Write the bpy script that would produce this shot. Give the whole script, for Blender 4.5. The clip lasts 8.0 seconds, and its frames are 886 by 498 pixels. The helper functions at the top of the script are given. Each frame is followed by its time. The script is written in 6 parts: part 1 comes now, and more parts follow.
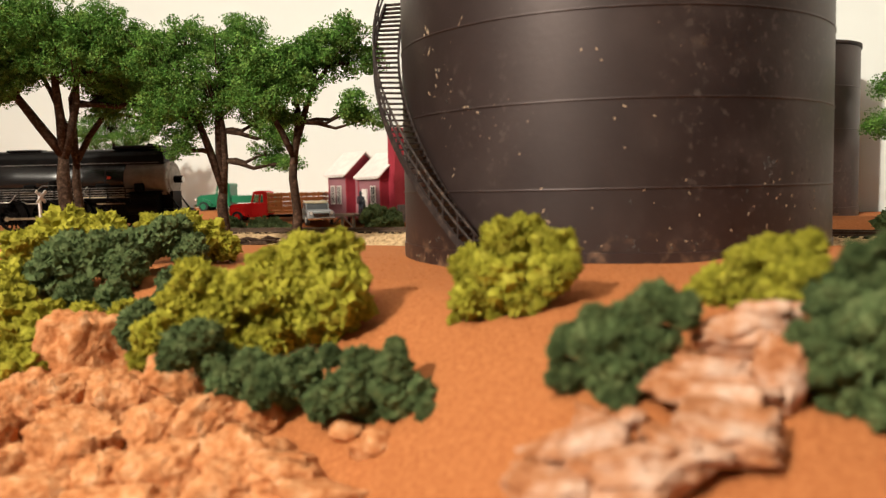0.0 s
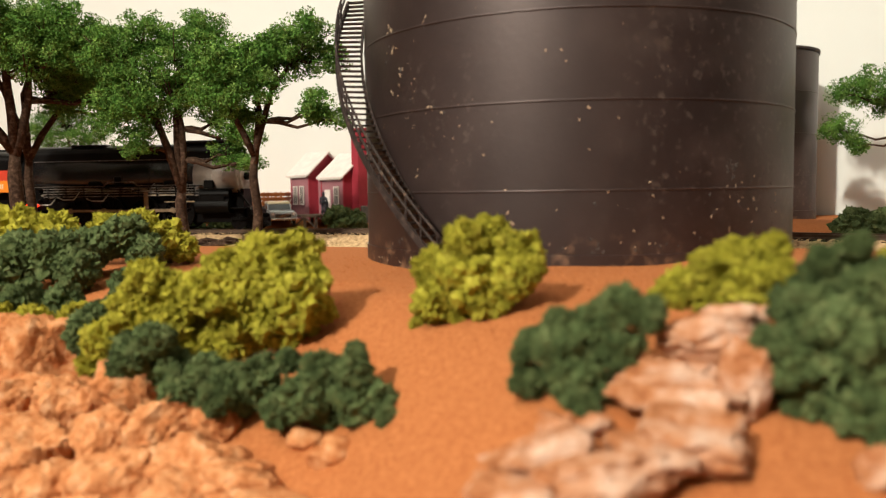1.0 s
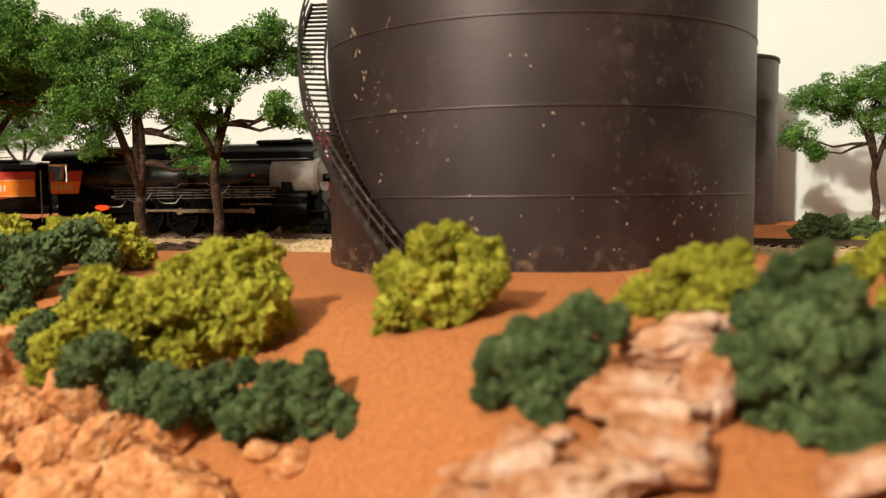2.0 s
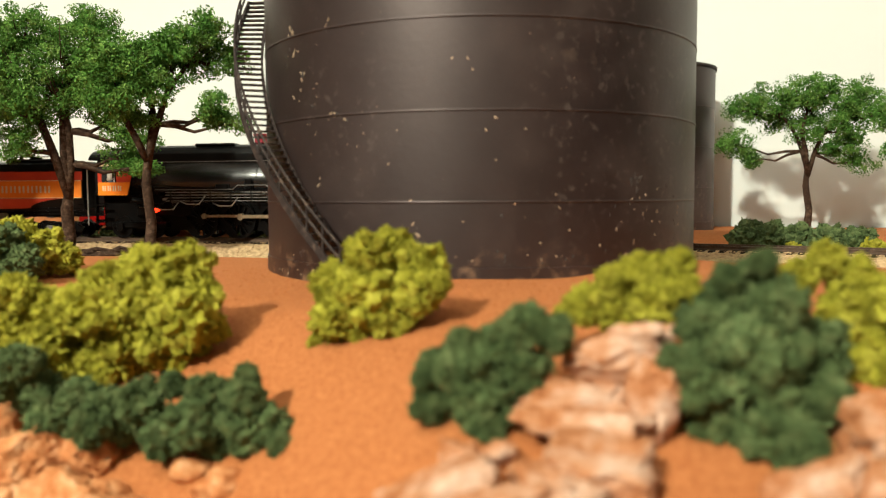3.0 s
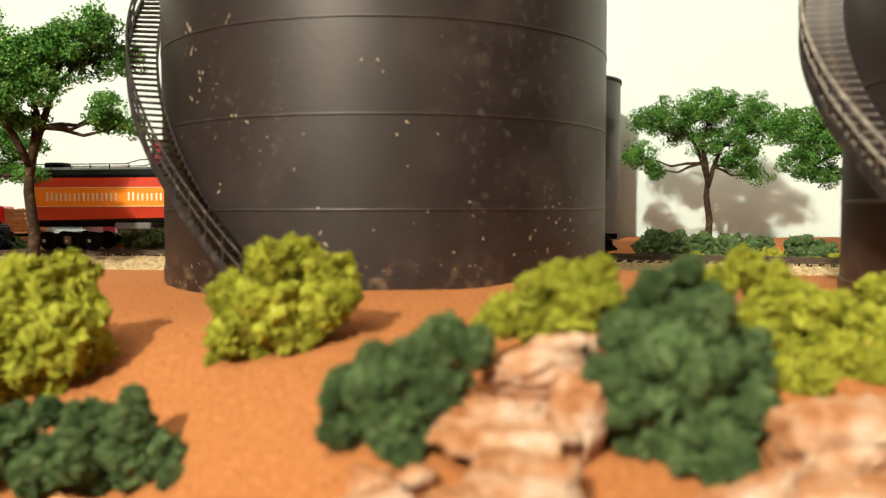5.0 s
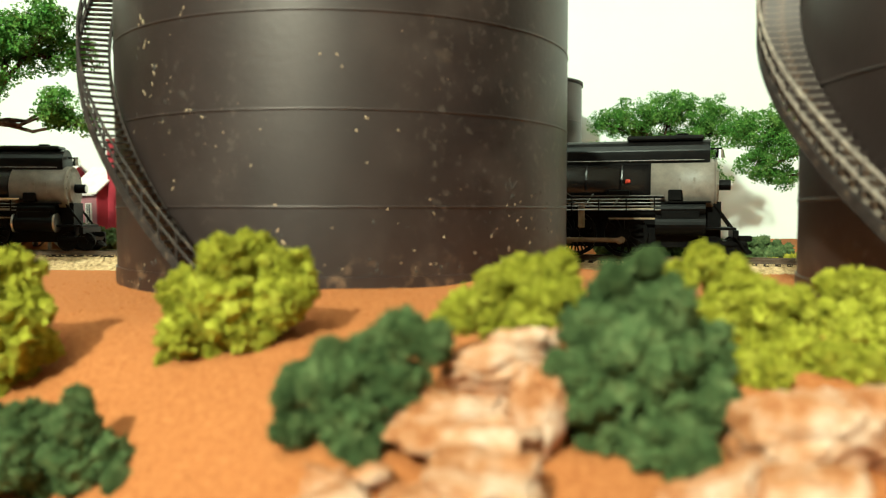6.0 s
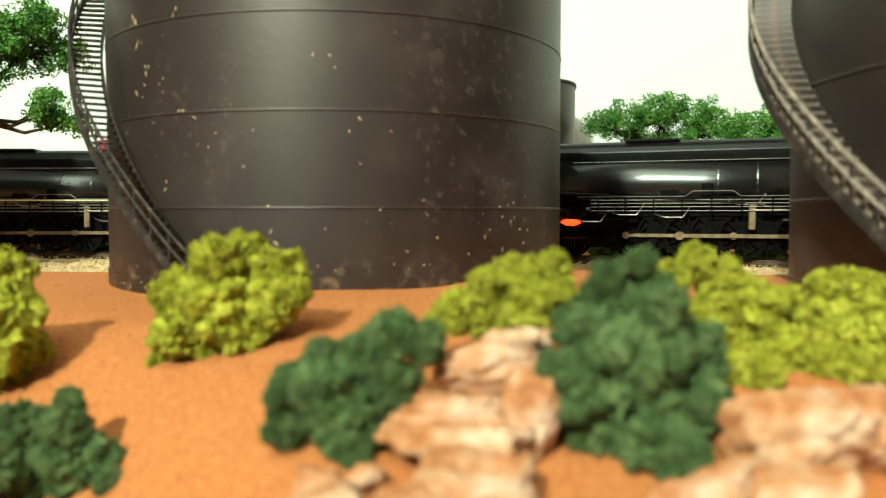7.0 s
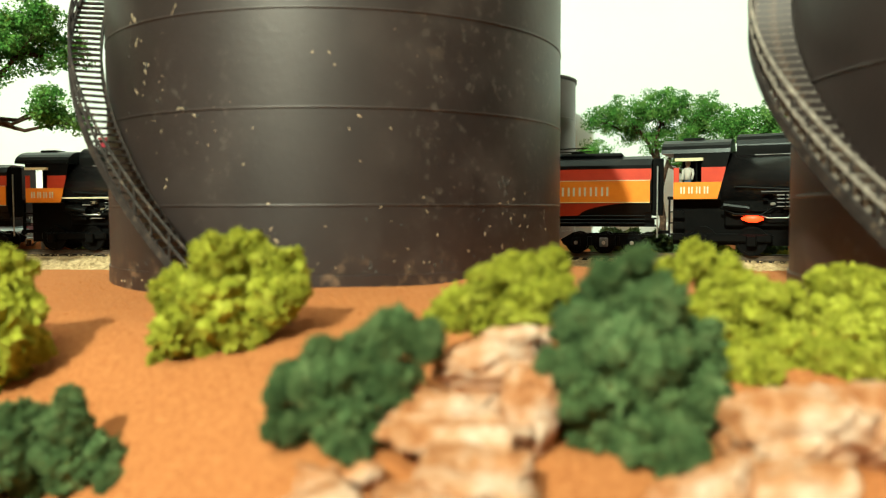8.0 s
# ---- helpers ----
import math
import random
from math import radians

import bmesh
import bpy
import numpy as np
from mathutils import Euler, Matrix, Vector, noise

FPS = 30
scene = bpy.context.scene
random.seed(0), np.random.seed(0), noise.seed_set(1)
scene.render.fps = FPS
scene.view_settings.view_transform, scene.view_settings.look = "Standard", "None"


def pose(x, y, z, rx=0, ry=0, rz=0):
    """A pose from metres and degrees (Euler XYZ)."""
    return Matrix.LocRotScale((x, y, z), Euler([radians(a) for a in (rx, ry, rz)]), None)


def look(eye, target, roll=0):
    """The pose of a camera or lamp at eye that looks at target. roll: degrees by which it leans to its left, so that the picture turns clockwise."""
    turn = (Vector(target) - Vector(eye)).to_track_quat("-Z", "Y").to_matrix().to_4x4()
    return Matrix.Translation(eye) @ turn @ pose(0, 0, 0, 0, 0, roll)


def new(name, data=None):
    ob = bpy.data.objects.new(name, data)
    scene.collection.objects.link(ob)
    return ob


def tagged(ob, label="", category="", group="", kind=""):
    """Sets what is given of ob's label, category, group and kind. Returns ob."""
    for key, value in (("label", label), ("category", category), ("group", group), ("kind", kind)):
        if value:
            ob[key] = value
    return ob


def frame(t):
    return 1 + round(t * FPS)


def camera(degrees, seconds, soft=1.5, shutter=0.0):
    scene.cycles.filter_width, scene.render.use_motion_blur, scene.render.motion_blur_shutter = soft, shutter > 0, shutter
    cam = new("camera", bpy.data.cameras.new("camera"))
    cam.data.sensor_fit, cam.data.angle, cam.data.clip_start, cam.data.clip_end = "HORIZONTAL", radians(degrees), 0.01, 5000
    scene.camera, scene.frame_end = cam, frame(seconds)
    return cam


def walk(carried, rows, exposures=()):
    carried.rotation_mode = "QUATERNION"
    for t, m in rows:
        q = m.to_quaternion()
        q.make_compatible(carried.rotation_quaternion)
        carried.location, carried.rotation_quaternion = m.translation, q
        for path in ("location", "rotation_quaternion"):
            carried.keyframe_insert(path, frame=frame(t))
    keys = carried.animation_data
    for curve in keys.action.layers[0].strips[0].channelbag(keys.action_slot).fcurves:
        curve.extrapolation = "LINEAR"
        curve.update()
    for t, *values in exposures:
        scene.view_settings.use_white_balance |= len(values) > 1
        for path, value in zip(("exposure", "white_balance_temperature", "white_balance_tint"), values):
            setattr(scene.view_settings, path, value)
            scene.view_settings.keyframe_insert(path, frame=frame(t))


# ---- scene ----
# A model railway on a table in a room: model metres, z = 0 at the foot of the large oil tank.
cam = camera(59.43, 8.0, soft=1.2)
cam.data.dof.use_dof, cam.data.dof.focus_distance, cam.data.dof.aperture_fstop = True, 0.45, 15.0
CAMERA_ROWS = [
    (0.0, 0.0000, 0.0000, 0.0280, 0.00, -4.43, 1.21), (0.5, 0.0001, 0.0026, 0.0277, -1.31, -4.54, 1.01),
    (1.0, 0.0006, 0.0043, 0.0278, -2.60, -4.37, 0.85), (1.5, 0.0011, 0.0051, 0.0280, -3.60, -4.22, 0.77),
    (1.7, 0.0013, 0.0058, 0.0281, -4.05, -4.18, 0.70), (2.8, 0.0032, 0.0124, 0.0286, -8.50, -3.90, 0.30),
    (3.0, 0.0035, 0.0135, 0.0287, -9.19, -3.86, 0.27), (3.5, 0.0046, 0.0155, 0.0288, -10.80, -3.66, 0.39),
    (4.0, 0.0047, 0.0181, 0.0291, -12.53, -3.45, 0.40), (4.5, 0.0049, 0.0208, 0.0280, -14.15, -3.17, 0.31),
    (5.0, 0.0050, 0.0241, 0.0272, -15.89, -3.00, 0.13), (5.2, 0.0053, 0.0250, 0.0268, -16.55, -2.95, 0.09),
    (6.3, 0.0071, 0.0271, 0.0248, -18.95, -2.69, -0.05), (6.5, 0.0072, 0.0271, 0.0247, -19.00, -2.68, -0.06),
    (7.0, 0.0070, 0.0269, 0.0250, -19.06, -2.63, 0.03), (7.5, 0.0071, 0.0270, 0.0253, -19.08, -2.73, 0.19),
    (8.0, 0.0073, 0.0267, 0.0253, -18.98, -2.91, 0.19)]
walk(cam, [(t, pose(x, y, z, 90 + p, r, w)) for t, x, y, z, w, p, r in CAMERA_ROWS],
     exposures=[(0.0, 0.05, 6400, 5), (1.7, 0.07, 6400, 3), (3.5, 0.28, 6150, -8), (5.2, 0.34, 6050, -13), (6.3, 0.52, 5750, -30), (8.0, 0.52, 5750, -30)])

# ---- light: a key lamp, an added soft fill lamp, and dim bounce ----
world = bpy.data.worlds.new("room_air")
scene.world = world
world.use_nodes = True
world.node_tree.nodes["Background"].inputs[0].default_value = (1.0, 0.93, 0.85, 1)
world.node_tree.nodes["Background"].inputs[1].default_value = 0.006


def disc_lamp(name, at, aim, size, watts, colour):
    data = bpy.data.lights.new(name, "AREA")
    data.shape, data.size, data.energy, data.color = "DISK", size, watts, colour
    ob = new(name, data)
    ob.matrix_world = look(at, aim)


KEY_AT, FILL_AT = (-1.20, -1.15, 1.30), (-0.45, -0.25, 1.34)
disc_lamp("key_lamp", KEY_AT, (0.15, 0.45, 0.0), 0.09, 68, (1.0, 0.89, 0.75))
# Added fill with no known source: softens shadows and shapes the tank's sheen.
disc_lamp("fill_lamp", FILL_AT, (0.05, 0.35, 0.0), 0.9, 5.5, (1.0, 0.91, 0.80))

# ---- the plan ----
RAIL_Z = -0.0018
NEAR = Vector((-0.0450, 0.6007))      # the room's and the table's frame
ANGLE = radians(-29.06)
ALONG = Vector((math.cos(ANGLE), math.sin(ANGLE)))
ACROSS = Vector((-math.sin(ANGLE), math.cos(ANGLE)))
HALF_GAUGE = 0.0095
WALL_N = 0.24                         # the room's back wall
# the track's near rail: an arc, straight beyond its west end
RADIUS = 1.2063
START = Vector((-0.0450, 0.6069))
START_HEADING = radians(-20.76)
CENTRE = START + RADIUS * Vector((math.sin(START_HEADING), -math.cos(START_HEADING)))
ARC_END = -0.45


def heading(s):
    return START_HEADING - max(s, ARC_END) / RADIUS


def on_track(s, n=HALF_GAUGE):
    """The place s metres along the near rail and n metres behind it."""
    a = heading(s) + math.pi / 2
    p = CENTRE + (RADIUS + n) * Vector((math.cos(a), math.sin(a)))
    if s < ARC_END:
        p += (s - ARC_END) * Vector((math.cos(heading(s)), math.sin(heading(s))))
    return p


def track_coords(x, y):
    d = Vector((x, y)) - CENTRE
    s = RADIUS * (START_HEADING + math.pi / 2 - math.atan2(d.y, d.x))
    if s >= ARC_END:
        return s, d.length - RADIUS
    h = heading(ARC_END)
    q = Vector((x, y)) - on_track(ARC_END, 0.0)
    return ARC_END + q.dot(Vector((math.cos(h), math.sin(h)))), q.dot(Vector((-math.sin(h), math.cos(h))))


def smooth(a, b, v):
    k = min(1.0, max(0.0, (v - a) / (b - a)))
    return k * k * (3 - 2 * k)


def ground_z(x, y):
    s, n = track_coords(x, y)
    u = -0.5 * x - 0.87 * y + 0.205
    steep = 0.22 + 0.40 * smooth(0.03, -0.03, x)
    z = -steep * (0.5 * (u + math.sqrt(u * u + 0.0006)) - 0.004)
    z -= 0.015 * smooth(-0.17, -0.045, n)
    z += (0.015 - 0.001 * smooth(0.1, 0.4, s)) * smooth(0.045, 0.09, n) + 0.012 * smooth(0.09, 0.16, n) * smooth(0.02, -0.10, s)
    z += (0.0016 * smooth(0.08, 0.11, x) - 0.0043 * smooth(0.055, -0.005, x)) * smooth(0.20, 0.27, y)
    z -= 0.0035 * smooth(0.160, 0.125, y) * smooth(-0.02, 0.02, x)
    rough = 0.0014 * noise.noise((x * 22, y * 22, 0.3)) + 0.00022 * noise.noise((x * 90, y * 90, 2.0))
    return max(z, -0.11) + rough * (1 - smooth(-0.05, -0.02, n) * smooth(0.06, 0.04, n))


# ---- materials ----
def material(name, colours, scale=200.0, rough=0.8, metal=0.0, bump=0.3, detail=6.0, spread=(0.3, 0.7), bump_scale=None, distance=0.0006, per_object=0.0, per_island=0.0, spec=0.5):
    """A surface whose colour wanders between the colours given, with fine relief."""
    m = bpy.data.materials.new(name)
    m.use_nodes = True
    n, l = m.node_tree.nodes, m.node_tree.links
    bsdf = n["Principled BSDF"]
    bsdf.inputs["Roughness"].default_value, bsdf.inputs["Metallic"].default_value = rough, metal
    bsdf.inputs["Specular IOR Level"].default_value = spec
    where = n.new("ShaderNodeTexCoord").outputs["Object"]
    grain = n.new("ShaderNodeTexNoise")
    grain.inputs["Scale"].default_value, grain.inputs["Detail"].default_value, grain.inputs["Roughness"].default_value = scale, detail, 0.65
    l.new(where, grain.inputs["Vector"])
    ramp = n.new("ShaderNodeValToRGB")
    while len(ramp.color_ramp.elements) < len(colours):
        ramp.color_ramp.elements.new(0.5)
    for i, (e, c) in enumerate(zip(ramp.color_ramp.elements, colours)):
        e.position = spread[0] + (spread[1] - spread[0]) * i / max(1, len(colours) - 1)
        e.color = (*c, 1)
    l.new(grain.outputs["Fac"], ramp.inputs["Fac"])
    out = ramp.outputs["Color"]
    if per_object or per_island:
        hsv = n.new("ShaderNodeHueSaturation")
        src = n.new("ShaderNodeObjectInfo").outputs["Random"] if per_object else n.new("ShaderNodeNewGeometry").outputs["Random Per Island"]
        amount = per_object or per_island
        span = n.new("ShaderNodeMapRange")
        span.inputs["To Min"].default_value, span.inputs["To Max"].default_value = 1 - amount, 1 + amount
        l.new(src, span.inputs["Value"])
        l.new(span.outputs[0], hsv.inputs["Value"])
        l.new(out, hsv.inputs["Color"])
        out = hsv.outputs["Color"]
    l.new(out, bsdf.inputs["Base Color"])
    if bump:
        fine = n.new("ShaderNodeTexNoise")
        fine.inputs["Scale"].default_value, fine.inputs["Detail"].default_value = bump_scale or scale * 3, 8
        l.new(where, fine.inputs["Vector"])
        b = n.new("ShaderNodeBump")
        b.inputs["Strength"].default_value, b.inputs["Distance"].default_value = bump, distance
        l.new(fine.outputs["Fac"], b.inputs["Height"])
        l.new(b.outputs["Normal"], bsdf.inputs["Normal"])
    return m


def glowing(name, colour, strength):
    m = bpy.data.materials.new(name)
    m.use_nodes = True
    b = m.node_tree.nodes["Principled BSDF"]
    b.inputs["Base Color"].default_value = (*colour, 1)
    b.inputs["Emission Color"].default_value = (*colour, 1)
    b.inputs["Emission Strength"].default_value = strength
    return m


EARTH = material("red_earth", [(0.30, 0.099, 0.032), (0.38, 0.134, 0.046), (0.47, 0.182, 0.068)], 800, 0.95, bump=0.3, bump_scale=2100, distance=0.0003, detail=5, spec=0.12)
BALLAST = material("ballast_grit", [(0.24, 0.155, 0.085), (0.52, 0.36, 0.20), (0.68, 0.50, 0.30)], 350, 0.95, bump=1.0, bump_scale=700, distance=0.001, spec=0.12)
ROCK = material("pink_limestone", [(0.27, 0.084, 0.026), (0.48, 0.184, 0.068), (0.59, 0.280, 0.126), (0.66, 0.390, 0.220)], 240, 0.9, bump=0.8, bump_scale=700, distance=0.0013, detail=14, spread=(0.30, 0.70), spec=0.12)
PALE_ROCK = material("pale_limestone", [(0.22, 0.070, 0.022), (0.38, 0.160, 0.072), (0.48, 0.268, 0.170), (0.57, 0.395, 0.305)], 110, 0.85, bump=0.7, bump_scale=500, distance=0.0011, detail=10, spread=(0.34, 0.64), spec=0.12)
FOAM_YELLOW = material("yellow_green_foam", [(0.128, 0.124, 0.012), (0.270, 0.252, 0.027), (0.420, 0.385, 0.060)], 260, 0.95, bump=0.6, bump_scale=1800, distance=0.0006, per_island=0.14, spec=0.08)
FOAM_DARK = material("dark_green_foam", [(0.034, 0.054, 0.020), (0.078, 0.108, 0.042), (0.145, 0.172, 0.074)], 260, 0.95, bump=0.6, bump_scale=1800, distance=0.0006, per_island=0.14, spec=0.08)
LEAF = material("leaf_flock", [(0.036, 0.098, 0.016), (0.092, 0.200, 0.034), (0.235, 0.360, 0.088)], 120, 0.85, bump=0, per_island=0.38, spec=0.12)
BARK = material("twisted_bark", [(0.020, 0.011, 0.008), (0.050, 0.029, 0.019), (0.13, 0.082, 0.056)], 320, 0.95, bump=0.8, bump_scale=500, distance=0.0008, spec=0.12)
WALL = material("painted_plaster", [(0.72, 0.74, 0.72), (0.76, 0.78, 0.76)], 3, 0.9, bump=0.05, bump_scale=120)
# Tan for the unseen walls, dark so they bounce and reflect little light.
UNSEEN_WALL_TAN = material("dark_unseen_wall_tan", [(0.16, 0.130, 0.105), (0.19, 0.155, 0.125)], 3, 0.9, bump=0.05, bump_scale=120)
# Unseen ceiling, toned down for less bounce as well.
CEILING = material("ceiling_paint", [(0.42, 0.40, 0.37), (0.46, 0.44, 0.41)], 4, 0.9, bump=0.05)
FLOORING = material("brown_carpet", [(0.10, 0.075, 0.055), (0.16, 0.12, 0.09)], 40, 0.95, bump=0.3)
FASCIA = material("painted_fascia", [(0.05, 0.07, 0.05), (0.07, 0.09, 0.065)], 30, 0.6, bump=0.05)
BLACK = material("weathered_black", [(0.0020, 0.0018, 0.0019), (0.0050, 0.0043, 0.0040)], 160, 0.36, bump=0.12, bump_scale=600, spec=0.07)
GLOSS_BLACK = material("boiler_black", [(0.0048, 0.0042, 0.0044), (0.0104, 0.0087, 0.0085)], 90, 0.27, bump=0.05, bump_scale=500, spec=0.62)
SMOKEBOX = material("graphite_grey", [(0.1300, 0.1073, 0.0910), (0.2200, 0.1850, 0.1575)], 160, 0.5, bump=0.1)
FRONT_GREY = material("smokebox_front_grey", [(0.20, 0.17, 0.145), (0.34, 0.30, 0.26)], 200, 0.5, bump=0.2)
ROOF_BLACK = material("cab_roof_black", [(0.0030, 0.0027, 0.0028), (0.0072, 0.0062, 0.0060)], 120, 0.30, bump=0.08, spec=0.16)
ORANGE = material("daylight_orange", [(0.78, 0.20, 0.012), (0.86, 0.25, 0.018)], 120, 0.35, bump=0.03)
RED = material("daylight_red", [(0.46, 0.035, 0.018), (0.55, 0.05, 0.022)], 120, 0.35, bump=0.03)
GLASS = material("model_glazing", [(0.9, 0.92, 0.9), (0.95, 0.96, 0.95)], 40, 0.03, bump=0)
GLASS.node_tree.nodes["Principled BSDF"].inputs["Transmission Weight"].default_value = 1.0
STEEL = material("brass_rod", [(0.14, 0.10, 0.06), (0.30, 0.22, 0.14)], 180, 0.45, 0.6, bump=0.1)
SILVER = material("bright_nickel", [(0.5, 0.48, 0.45), (0.7, 0.68, 0.64)], 200, 0.3, 0.9, bump=0.05)
IVORY = material("ivory_lettering", [(0.62, 0.54, 0.40), (0.75, 0.68, 0.54)], 500, 0.6, bump=0)
PIPE_GREY = material("worn_pipe_grey", [(0.10, 0.09, 0.085), (0.22, 0.20, 0.19)], 300, 0.4, 0.5, bump=0.05)
RAIL_STEEL = material("rusty_rail", [(0.06, 0.038, 0.026), (0.14, 0.085, 0.055)], 300, 0.55, 0.4, bump=0.2)
TIE = material("creosote_tie", [(0.02, 0.014, 0.01), (0.06, 0.042, 0.03)], 400, 0.9, bump=0.4, spec=0.12)
GLOW = glowing("firebox_glow", (1.0, 0.02, 0.005), 4.0)
LAMP_GLASS = glowing("lamp_diffuser", (1.0, 0.92, 0.8), 4.0)
HOUSE_RED = material("barn_red", [(0.26, 0.014, 0.03), (0.34, 0.024, 0.045)], 80, 0.75, bump=0.1)
HOUSE_PINK = material("pink_grey_boards", [(0.2640, 0.1080, 0.1300), (0.3168, 0.1395, 0.1600)], 80, 0.8, bump=0.1)
ROOF_WHITE = material("chalky_roof", [(0.66, 0.56, 0.54), (0.78, 0.70, 0.67)], 120, 0.85, bump=0.2)
TRIM_WHITE = material("white_trim", [(0.70, 0.62, 0.58), (0.8, 0.74, 0.7)], 150, 0.7, bump=0.05)
GREY_STONE = material("grey_foundation", [(0.10, 0.09, 0.085), (0.17, 0.155, 0.15)], 200, 0.9, bump=0.3)
WOOD = material("weathered_wood", [(0.10, 0.07, 0.05), (0.22, 0.165, 0.12)], 200, 0.85, bump=0.3)
DARK = material("dark_opening", [(0.015, 0.014, 0.016), (0.03, 0.028, 0.03)], 60, 0.4, bump=0)
TRUCK_RED = material("truck_red", [(0.60, 0.012, 0.012), (0.68, 0.02, 0.018)], 60, 0.25, bump=0)
TRUCK_GREEN = material("truck_green", [(0.014, 0.14, 0.065), (0.02, 0.18, 0.085)], 60, 0.3, bump=0)
STAKE_WOOD = material("orange_stakes", [(0.34, 0.092, 0.016), (0.48, 0.15, 0.030)], 200, 0.6, bump=0.1)
CAR_GREY = material("car_grey", [(0.36, 0.38, 0.40), (0.42, 0.44, 0.46)], 60, 0.25, 0.0, bump=0)
CAR_GLASS = material("car_glazing", [(0.10, 0.11, 0.12), (0.14, 0.15, 0.16)], 60, 0.1, bump=0)
CREAM = material("cream_paint", [(0.70, 0.58, 0.36), (0.78, 0.66, 0.44)], 60, 0.35, bump=0)
CHROME = material("chrome", [(0.7, 0.68, 0.66), (0.8, 0.78, 0.76)], 60, 0.15, 1.0, bump=0)
RUBBER = material("tyre_rubber", [(0.012, 0.012, 0.012), (0.025, 0.025, 0.025)], 100, 0.8, bump=0.05)
WHITEWALL = material("whitewall", [(0.6, 0.57, 0.52), (0.7, 0.67, 0.62)], 100, 0.7, bump=0)
DENIM = material("denim_figure", [(0.05, 0.06, 0.085), (0.09, 0.10, 0.13)], 400, 0.8, bump=0)
PALE_FIGURE = material("pale_figure", [(0.50, 0.44, 0.38), (0.62, 0.56, 0.5)], 400, 0.8, bump=0)


# ---- mesh helpers ----
def finish(name, bm, mat, parent=None, label="", shade=False):
    me = bpy.data.meshes.new(name)
    bm.normal_update()
    if shade:
        for f in bm.faces:
            f.smooth = True
    bm.to_mesh(me)
    bm.free()
    for m in (mat if isinstance(mat, (list, tuple)) else [mat]):
        me.materials.append(m)
    ob = new(name, me)
    if parent:
        ob.parent = parent
    if label:
        ob["label"] = label
    return ob


def part(name, bm, mat, parent, label="", shade=False):
    return finish(name, bm, mat, parent, label, shade)


def anchor(name, m, label, category, group="", kind=""):
    ob = new(name)
    ob.empty_display_size = 0.01
    ob.matrix_world = m
    return tagged(ob, label, category, group, kind)


def add_box(bm, x0, x1, y0, y1, z0, z1, bevel=0.0, m=None, mat=0):
    r = bmesh.ops.create_cube(bm, size=1)
    vs = r["verts"]
    for v in vs:
        v.co = Vector((x0 + (v.co.x + 0.5) * (x1 - x0), y0 + (v.co.y + 0.5) * (y1 - y0), z0 + (v.co.z + 0.5) * (z1 - z0)))
    if bevel:
        es = list({e for v in vs for e in v.link_edges})
        out = bmesh.ops.bevel(bm, geom=es, offset=bevel, segments=1, affect="EDGES", profile=0.5)
        vs = list({v for f in out["faces"] for v in f.verts} | {v for v in vs if v.is_valid})
    fs = {f for v in vs if v.is_valid for f in v.link_faces}
    for f in fs:
        f.material_index = mat
    if m is not None:
        for v in {v for f in fs for v in f.verts}:
            v.co = m @ v.co
    return bm


def box(x0, x1, y0, y1, z0, z1, bevel=0.0):
    return add_box(bmesh.new(), x0, x1, y0, y1, z0, z1, bevel)


def add_cyl(bm, a, b, r0, r1=None, seg=16, cap=True, mat=0):
    """A tube or cone from a to b."""
    a, b = Vector(a), Vector(b)
    r1 = r0 if r1 is None else r1
    q = (b - a).to_track_quat("Z", "Y")
    rings = []
    for c, r in ((a, r0), (b, r1)):
        rings.append([bm.verts.new(c + q @ Vector((r * math.cos(2 * math.pi * i / seg), r * math.sin(2 * math.pi * i / seg), 0))) for i in range(seg)])
    for i in range(seg):
        f = bm.faces.new((rings[0][i], rings[0][(i + 1) % seg], rings[1][(i + 1) % seg], rings[1][i]))
        f.material_index = mat
    if cap:
        bm.faces.new(list(reversed(rings[0]))).material_index = mat
        bm.faces.new(rings[1]).material_index = mat
    return bm


def add_path(bm, pts, radii, seg=8, mat=0):
    """A tapering tube through points."""
    rings = []
    pts = [Vector(p) for p in pts]
    for i, p in enumerate(pts):
        d = (pts[min(i + 1, len(pts) - 1)] - pts[max(i - 1, 0)]).normalized()
        q = d.to_track_quat("Z", "Y")
        rings.append([bm.verts.new(p + q @ Vector((radii[i] * math.cos(2 * math.pi * k / seg), radii[i] * math.sin(2 * math.pi * k / seg), 0))) for k in range(seg)])
    for a, b in zip(rings, rings[1:]):
        shift = min(range(seg), key=lambda s: sum((a[k].co - b[(k + s) % seg].co).length for k in range(seg)))
        for k in range(seg):
            f = bm.faces.new((a[k], a[(k + 1) % seg], b[(k + 1 + shift) % seg], b[(k + shift) % seg]))
            f.smooth, f.material_index = True, mat
    bm.faces.new(list(reversed(rings[0]))).material_index = mat
    bm.faces.new(rings[-1]).material_index = mat
    return bm


def add_prism(bm, outline, axis, lo, hi, mat=0):
    """An outline of (a, b) pairs drawn out along an axis: 'x' (a=y, b=z), 'y' (a=x, b=z), 'z' (a=x, b=y)."""
    def put(a, b, c):
        return {"x": (c, a, b), "y": (a, c, b), "z": (a, b, c)}[axis]
    r0 = [bm.verts.new(put(a, b, lo)) for a, b in outline]
    r1 = [bm.verts.new(put(a, b, hi)) for a, b in outline]
    k = len(outline)
    fs = [bm.faces.new((r0[i], r0[(i + 1) % k], r1[(i + 1) % k], r1[i])) for i in range(k)]
    fs += [bm.faces.new(list(reversed(r0))), bm.faces.new(r1)]
    for f in fs:
        f.material_index = mat
    bmesh.ops.recalc_face_normals(bm, faces=fs)
    return bm


